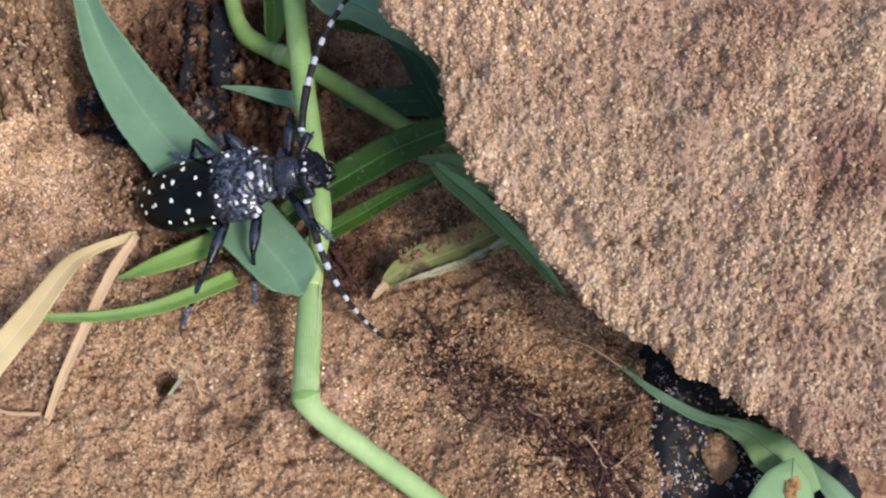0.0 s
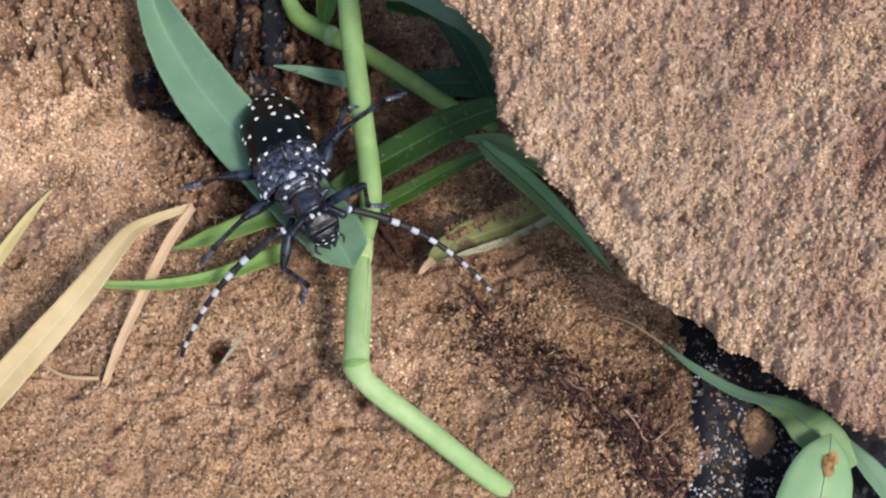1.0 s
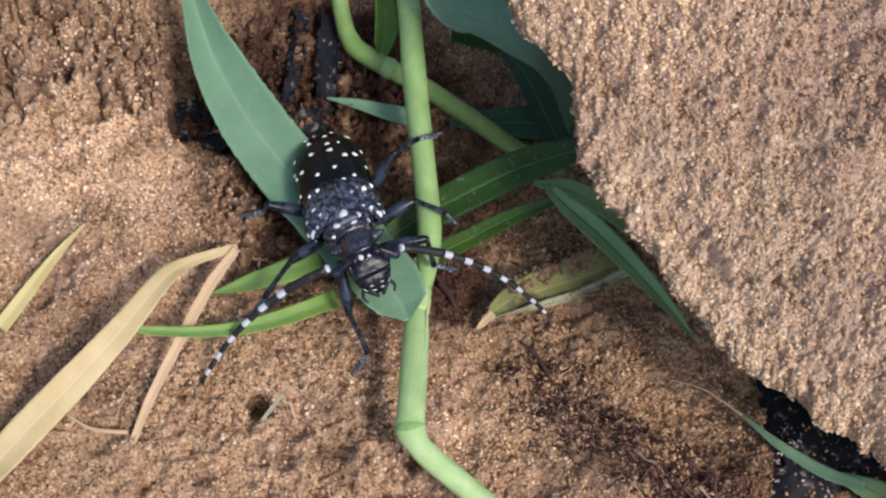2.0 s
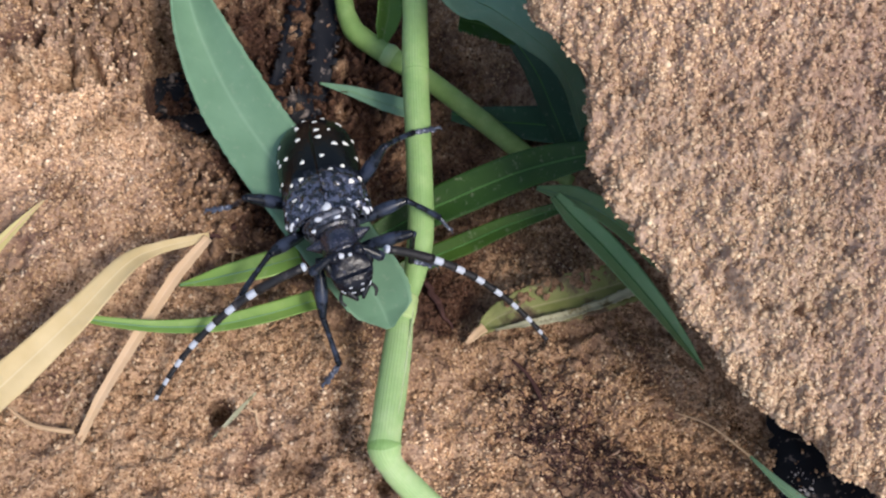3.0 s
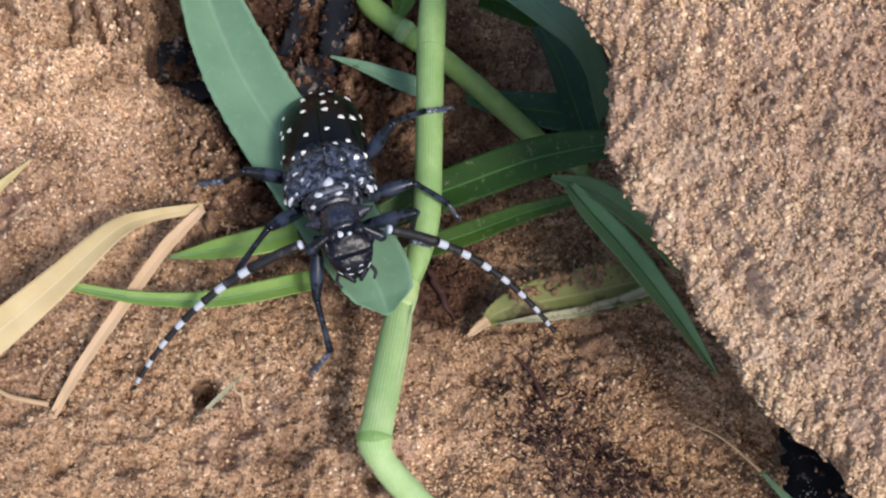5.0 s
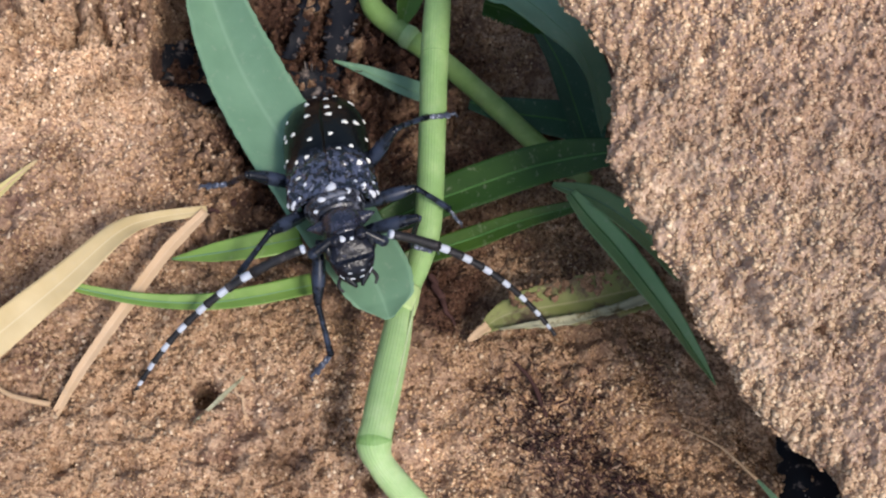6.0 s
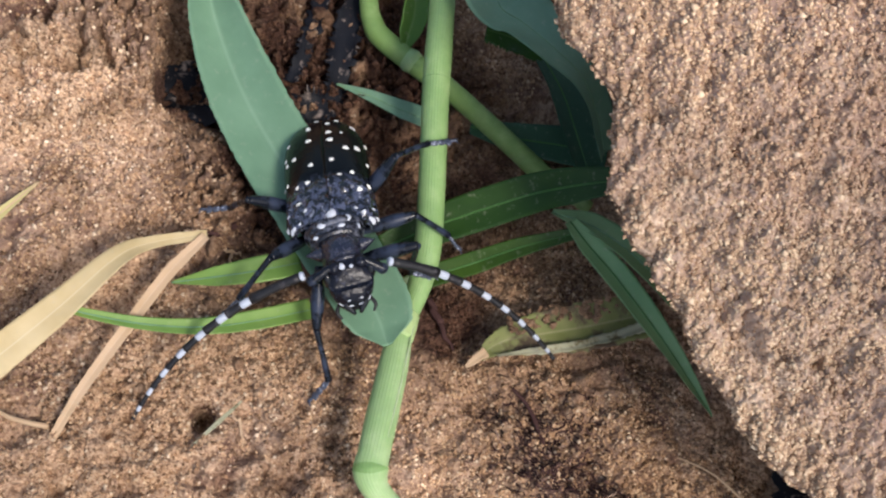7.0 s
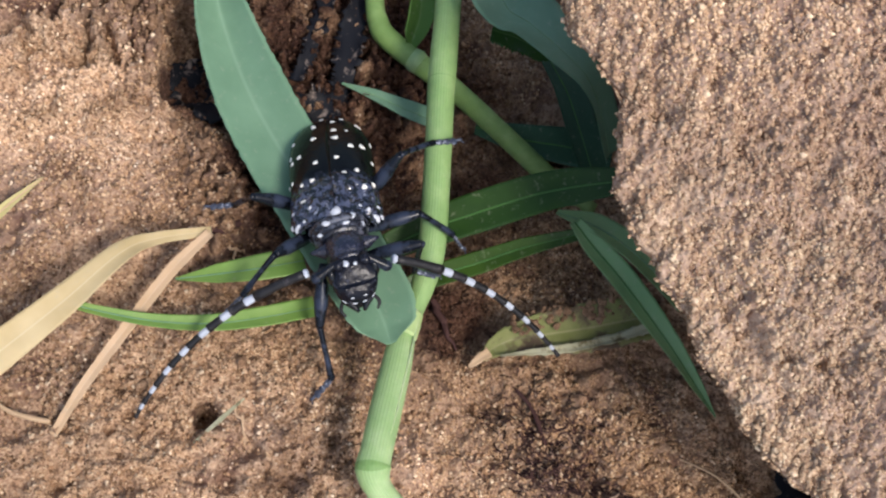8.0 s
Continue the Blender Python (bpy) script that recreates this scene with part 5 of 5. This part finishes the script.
def crumb_places(rng, n):
    x = np.concatenate([rng.normal(-62, 12, n // 3), rng.normal(-33, 6, n // 3), rng.normal(-15, 16, n - 2 * (n // 3))])
    y = np.concatenate([rng.normal(48, 8, n // 3), rng.normal(22, 16, n // 3), rng.normal(42, 14, n - 2 * (n // 3))])
    heap = np.stack([x, y, ground_height(x, y) + 0.3], -1)
    lie = rng.uniform(0, 1, (90, 3))
    lane = spline(LEAF_YELLOW, 60)[(20 + 32 * lie[:, 0]).astype(int)]
    return np.vstack([heap, lane + np.stack([-1.2 + 3.0 * (lie[:, 1] - 0.4), 2.6 + 4.2 * (lie[:, 2] - 0.5), 0.9 + 0.5 * lie[:, 1]], -1)])


def crumbs():
    rng = np.random.RandomState(12)
    P = crumb_places(rng, 340)
    verts, faces = [], []
    for k, p in enumerate(P):
        r = (0.45 + 1.0 * rng.uniform() ** 3) * (0.55 if k >= 340 else 1.0)
        b = len(verts)
        bv, bf = blob(0, 0, 0, r * rng.uniform(0.8, 1.3), r * rng.uniform(0.8, 1.3), r * rng.uniform(0.6, 0.9), 10, 14)
        bv = np.array(bv)
        bv = bv * (1 + 0.38 * value_noise(bv[:, 0] * 1.3 / r + p[0], bv[:, 1] * 1.3 / r + bv[:, 2] + p[1], 5) + 0.22 * value_noise(bv[:, 0] * 3 / r + p[1], bv[:, 1] * 3 / r + 2 * bv[:, 2] + p[0], 6))[:, None]
        verts += (bv + p).tolist()
        faces += [tuple(i + b for i in f) for f in bf]
    ob = part("soil_crumbs", (verts, faces), CLOD)
    xy = np.array(verts)
    ob.data.attributes.new("darkened", "FLOAT", "POINT").data.foreach_set("value", damp_and_shade(xy[:, 0], xy[:, 1]).astype(np.float32))
    tagged(ob, "brown crumbs of earth lying loosely", "earth", kind="stuff")


crumbs()


def soil_lump():
    """A small heap of soil on the black sheet."""
    bv, bf = blob(0, 0, 0, 3.4, 5.2, 2.0, 30, 44)
    bv = np.array(bv)
    bv = bv * (1 + 0.22 * fbm(bv[:, 0], bv[:, 1] + 1.7 * bv[:, 2], 2.6, 4, 97))[:, None]
    ob = part("soil_lump", (bv, bf), CLOD)
    x, y = 82.0, -29.5
    ob.location = (x * MM, y * MM, (float(sheet_height(np.array([x]), np.array([y]))[0]) + 0.2) * MM)
    tagged(ob, "small heap of brown soil on the black sheet", "earth")


soil_lump()


def dead_roots():
    """Purple-brown tangle of dead root fibres on the soil."""
    rng = np.random.RandomState(4)
    line = spline([(27.0, -10.5, 0), (35.5, -16.0, 0), (45.3, -22.5, 0), (54.5, -30.0, 0), (61.5, -40.0, 0), (64.5, -48.0, 0)], 100)
    rows = []
    for k in range(900):
        i = int(98 * rng.uniform() ** 1.5)
        way = math.atan2(*(line[i + 1] - line[i])[1::-1])
        spread = 5.0 - 0.03 * i
        rows.append((line[i][0] + rng.normal(0, spread), line[i][1] + rng.normal(0, spread), way + rng.normal(0, 0.75), rng.uniform(0.8, 3.4), rng.uniform(0.05, 0.19)))
    for k in range(70):
        rows.append((24 + rng.normal(0, 5), -3 + rng.normal(0, 4), rng.uniform(0, 6), rng.uniform(1.5, 4), rng.uniform(0.05, 0.12)))
    for k in range(80):
        i = int(30 + 55 * rng.uniform())
        way = math.atan2(*(line[i + 1] - line[i])[1::-1])
        off = rng.normal(1.0, 2.4)
        rows.append((line[i][0] + off * math.cos(way + 1.57), line[i][1] + off * math.sin(way + 1.57), way + rng.normal(0, 0.1), rng.uniform(6, 15), rng.uniform(0.16, 0.46)))
    x, y, ang, length, r = np.array(rows).T
    q = np.linspace(0, 1, 7)[None]
    ang = ang[:, None] + 0.6 * q * rng.uniform(-1, 1, (len(rows), 7))
    X, Y = x[:, None] + length[:, None] * q * np.cos(ang), y[:, None] + length[:, None] * q * np.sin(ang)
    Z = ground_height(X, Y) - 0.05 + rng.uniform(0, 0.65, X.shape)
    verts, faces = [], []
    for pts, rad in zip(np.stack([X, Y, Z], -1), r):
        v, f, _ = tube(pts, [rad, rad, rad * 0.8, rad * 0.4], 12, 5)
        b = len(verts)
        verts.extend(v)
        faces.extend(tuple(i + b for i in g) for g in f)
    ob = part("dead_roots", (verts, faces), ROOTM)
    tagged(ob, "tangle of dead purple-brown root fibres", "roots", kind="stuff")


dead_roots()


# ---- what moves: the beetle turns round on the leaf, steps and settles ----
BEETLE = [
    (0, -16.7, 16.4, 14.9, 9.3, 28, -5),
    (0.1, -18.2, 15.0, 15.4, -0.9, 26, -5),
    (0.2, -17.5, 14.1, 16.1, -9.5, 29.5, -7),
    (0.3, -17.3, 14.1, 16.9, -23.3, 30, -4.6),
    (0.4, -17.5, 13.0, 17.1, -35, 31.5, 1.6),
    (0.5, -16.8, 14.4, 16.6, -48.5, 31.5, 8.5),
    (0.6, -16.7, 14.2, 16.4, -53, 30.5, 9),
    (0.7, -16.7, 13.8, 16.1, -56.5, 29.5, 8.8),
    (0.8, -16.7, 14.1, 15.2, -61, 27.5, 9.5),
    (1, -16.6, 15.0, 13.4, -68.9, 25, 11.6),
    (1.5, -16.7, 15.0, 14.0, -71, 27.5, 12.3),
    (2, -17.0, 14.9, 14.3, -72.9, 29.8, 13),
    (3.3, -16.9, 15.2, 13.6, -73.8, 29.3, 13),
    (8, -16.9, 15.3, 13.3, -73.9, 29.1, 13.2),
]
# the turn of neck shield and head towards the beetle's left
NECK = [(0, 0), (0.3, 0), (0.5, 4), (0.7, 9), (8, 9)]
FEET = {
    ("front", 1): [(0, -2.1, 30.4, 10), (0.2, -1.7, 31.1, 11), (0.4, 3.5, 12.9, 10), (0.6, 2.7, 15.5, 10), (0.8, 2, 11.5, 10), (1, 4.4, 10.6, 10), (1.6, 6.8, 7.1, 10), (3.5, 2.7, 10.1, 10), (8, 2.7, 10.1, 10)],
    ("middle", 1): [(0, -22.1, 29.3, 6), (0.2, -14.7, 28.3, 5), (0.3, -2.5, 30.9, 8), (0.4, -1.6, 30.3, 9), (0.5, -1.3, 31.1, 9), (0.6, -1.9, 31.6, 9), (0.7, -2.4, 31.6, 9), (0.8, -1.7, 30.8, 9), (1, -2.8, 31.4, 9), (1.2, 3.4, 19, 10), (1.5, 4.9, 16.8, 10), (2, 5.4, 17.2, 8), (3.5, 5.9, 16.7, 6.8), (8, 5.9, 16.7, 6.8)],
    ("hind", 1): [(0, -30, 24.4, 6), (0.2, -30.2, 25.6, 6), (0.4, -21.5, 29.3, 3), (0.6, -16.1, 33.9, 3), (0.7, -13.6, 36.9, 6), (0.8, 0.2, 37.6, 9), (0.9, 4.5, 37, 9), (1, 6.4, 35.8, 9), (1.5, 2.3, 35.3, 9), (2, 0.4, 33.8, 11), (3.5, 0.2, 33.5, 11.2), (8, 0.2, 33.5, 11.2)],
    ("front", -1): [(0, 3.5, 8.3, 10), (0.2, 2.4, 9, 10), (0.4, 2.4, 7.9, 10), (0.5, 1.8, 9.6, 10), (0.6, 1.4, 7.2, 10), (0.7, -10.3, -5.5, 4), (0.8, -11.2, -6.9, 3), (0.9, -11, -8.8, 2), (1, -11.5, -10.4, 2), (1.6, -10, -12.5, 3), (3.5, -11.3, -14, 3.4), (8, -11.3, -14, 3.4)],
    ("middle", -1): [(0, -11, -4.6, 5), (0.2, -11.1, -1.5, 5), (0.3, -10.8, -5.1, 5), (0.4, -10.8, -4.9, 6), (0.5, -10.7, -4.5, 6), (0.6, -20.9, -1.9, 7), (0.8, -25, -4.6, 7), (1, -31.8, -4.9, 7), (1.6, -30.5, -4.8, 7.2), (3.5, -28.2, -4.9, 7.6), (8, -28.2, -4.9, 7.6)],
    ("hind", -1): [(0, -24.7, -9.9, 2), (0.2, -32.7, 0.2, 2), (0.3, -36.4, 9.4, 2), (0.4, -35, 11.7, 2), (0.5, -35.2, 12.8, 2), (0.6, -36.6, 12.9, 2), (0.7, -37.9, 12.6, 2), (0.8, -37.5, 13, 2), (0.9, -37, 12.7, 2), (1, -37.5, 11.8, 2), (1.5, -37.6, 13, 2), (2, -34.8, 14.3, 2), (3.5, -36.9, 12, 2), (8, -36.9, 12, 2)],
}
KNEES = {
    ("hind", 1): (0.40, 0.03, 0.91),
    ("middle", 1): (-0.05, 0.36, 0.93),
    ("hind", -1): (0.55, -0.18, 0.82),
    ("middle", -1): (0.30, 0.05, 0.95),
    ("front", -1): (0.47, -0.80, 0.38),
    ("front", 1): (0.15, 0.75, 0.64),
}
# once the beetle has settled: the way from the claws up to the ankle
HOLDS = {
    ("hind", 1): (-0.88, -0.42, 0.12),
    ("middle", 1): (-0.60, 0.12, 0.79),
    ("hind", -1): (0.89, 0.26, 0.36),
    ("middle", -1): (0.30, 0.39, 0.87),
    ("front", -1): (0.37, 0.72, 0.59),
}
FEELERS = {
    1: [(0, 5.9, 62.3, 22), (0.1, 26.6, 48.9, 22), (0.2, 30.5, 40, 22), (0.3, 31.8, 33.1, 20), (0.4, 25.3, 32, 19), (0.5, 32.7, 4.2, 10), (0.6, 33.7, -0.7, 10), (0.7, 33.7, -2.2, 9), (0.8, 33.2, -0.9, 9), (0.9, 31.6, -2, 9), (1, 29.8, -6.5, 8), (1.2, 30.6, 3.5, 6), (1.6, 27.1, 1.9, 5), (2.2, 29.7, 1.6, 4), (3.3, 31.5, 0.6, 3), (8, 31.6, 4.1, 3)],
    -1: [(0, 9, 0, 6), (0.1, -2.5, -14.7, 6), (0.2, -11.6, -9.8, 7), (0.3, -13.9, -9.3, 8), (0.4, -15.5, -8.9, 8), (0.5, -17.7, -7.8, 8), (0.6, -22.7, -5.7, 8), (0.7, -29.5, -2.4, 7), (0.8, -29.5, -8.5, 7), (1, -28.8, -17.5, 6), (1.6, -32.8, -14.9, 6), (2.2, -32.6, -14.2, 5), (3.3, -36.9, -21.7, 2.5), (8, -36.6, -23.6, 2.5)],
}


def between(rows, t):
    ts = [r[0] for r in rows]
    return np.array([np.interp(t, ts, [r[k] for r in rows]) for k in range(1, len(rows[0]))])


def beetle_pose(t):
    x, y, z, yaw, pitch, lean = between(BEETLE, t)
    return Matrix.Translation((x * MM, y * MM, z * MM)) @ pose(0, 0, 0, 0, 0, yaw) @ pose(0, 0, 0, 0, -pitch, 0) @ pose(0, 0, 0, lean, 0, 0)


def along(a, b, up=(0, 0, 1)):
    """The pose at a whose x axis points to b."""
    d = (Vector(b) - Vector(a)).normalized()
    y = Vector(up).cross(d)
    y = y.normalized() if y.length > 1e-5 else Vector((0, 1, 0))
    z = d.cross(y)
    return Matrix.Translation(Vector(a) * MM) @ Matrix((d, y, z)).transposed().to_4x4()


def neck_pose(t):
    return pose(5 * MM, 0, 1 * MM, 0, 0, float(between(NECK, t)[0])) @ pose(-5 * MM, 0, -1 * MM)


def leg_poses(row, side, t):
    hip, femur_len, tibia_len = LEGS[row]
    hip = Vector((hip[0], hip[1] * side, hip[2]))
    inv = beetle_pose(t).inverted()
    tip = inv @ (Vector(between(FEET[row, side], t)) * MM) / MM
    up = (inv.to_3x3() @ Vector((0, 0, 1))).normalized()
    back = hip - tip
    flat = (back - up * back.dot(up)).normalized()
    rise = (flat * 0.9 + up * 0.4).normalized()
    if (row, side) in HOLDS:
        held = (inv.to_3x3() @ Vector(HOLDS[row, side])).normalized()
        rise = rise.lerp(held, min(max((t - 0.7) / 0.4, 0.0), 1.0)).normalized()
    ankle = tip + rise * TARSUS * 0.95
    d = ankle - hip
    reach = min(max(d.length, 3.0), (femur_len + tibia_len) * 0.985)
    w = d.normalized()
    ankle = hip + w * reach
    c = (femur_len ** 2 + reach ** 2 - tibia_len ** 2) / (2 * femur_len * reach)
    c = max(-1.0, min(1.0, c))
    bend = Vector(KNEES[row, side]) + up * 0.15
    bend = (bend - w * bend.dot(w)).normalized()
    knee = hip + w * femur_len * c + bend * femur_len * math.sqrt(1 - c * c)
    return along(hip, knee), along(knee, ankle), along(ankle, tip)


def antenna_pose(side, t):
    inv = beetle_pose(t).inverted()
    root = neck_pose(t) @ (Vector((14.9, side * 2.4, 2.6)) * MM) / MM
    tip = inv @ (Vector(between(FEELERS[side], t)) * MM) / MM
    up = (inv.to_3x3() @ Vector((0, 0, 1))).normalized()
    return along(root, tip, up)


def motions():
    times = [0.1 * k for k in range(26)] + [2.8, 3.1, 3.3, 3.6, 4.0, 4.5, 5.2, 6.3, 7.0, 8.0]
    walk(beetle, [(t, beetle_pose(t)) for t in times])
    for piece in (pronotum, head):
        walk(piece, [(t, neck_pose(t)) for t in times])
    for (row, side), pieces in leg_parts.items():
        poses = [leg_poses(row, side, t) for t in times]
        for k, piece in enumerate(pieces):
            walk(piece, [(t, p[k]) for t, p in zip(times, poses)])
    for side, ant in antennae.items():
        walk(ant, [(t, antenna_pose(side, t)) for t in times])


motions()
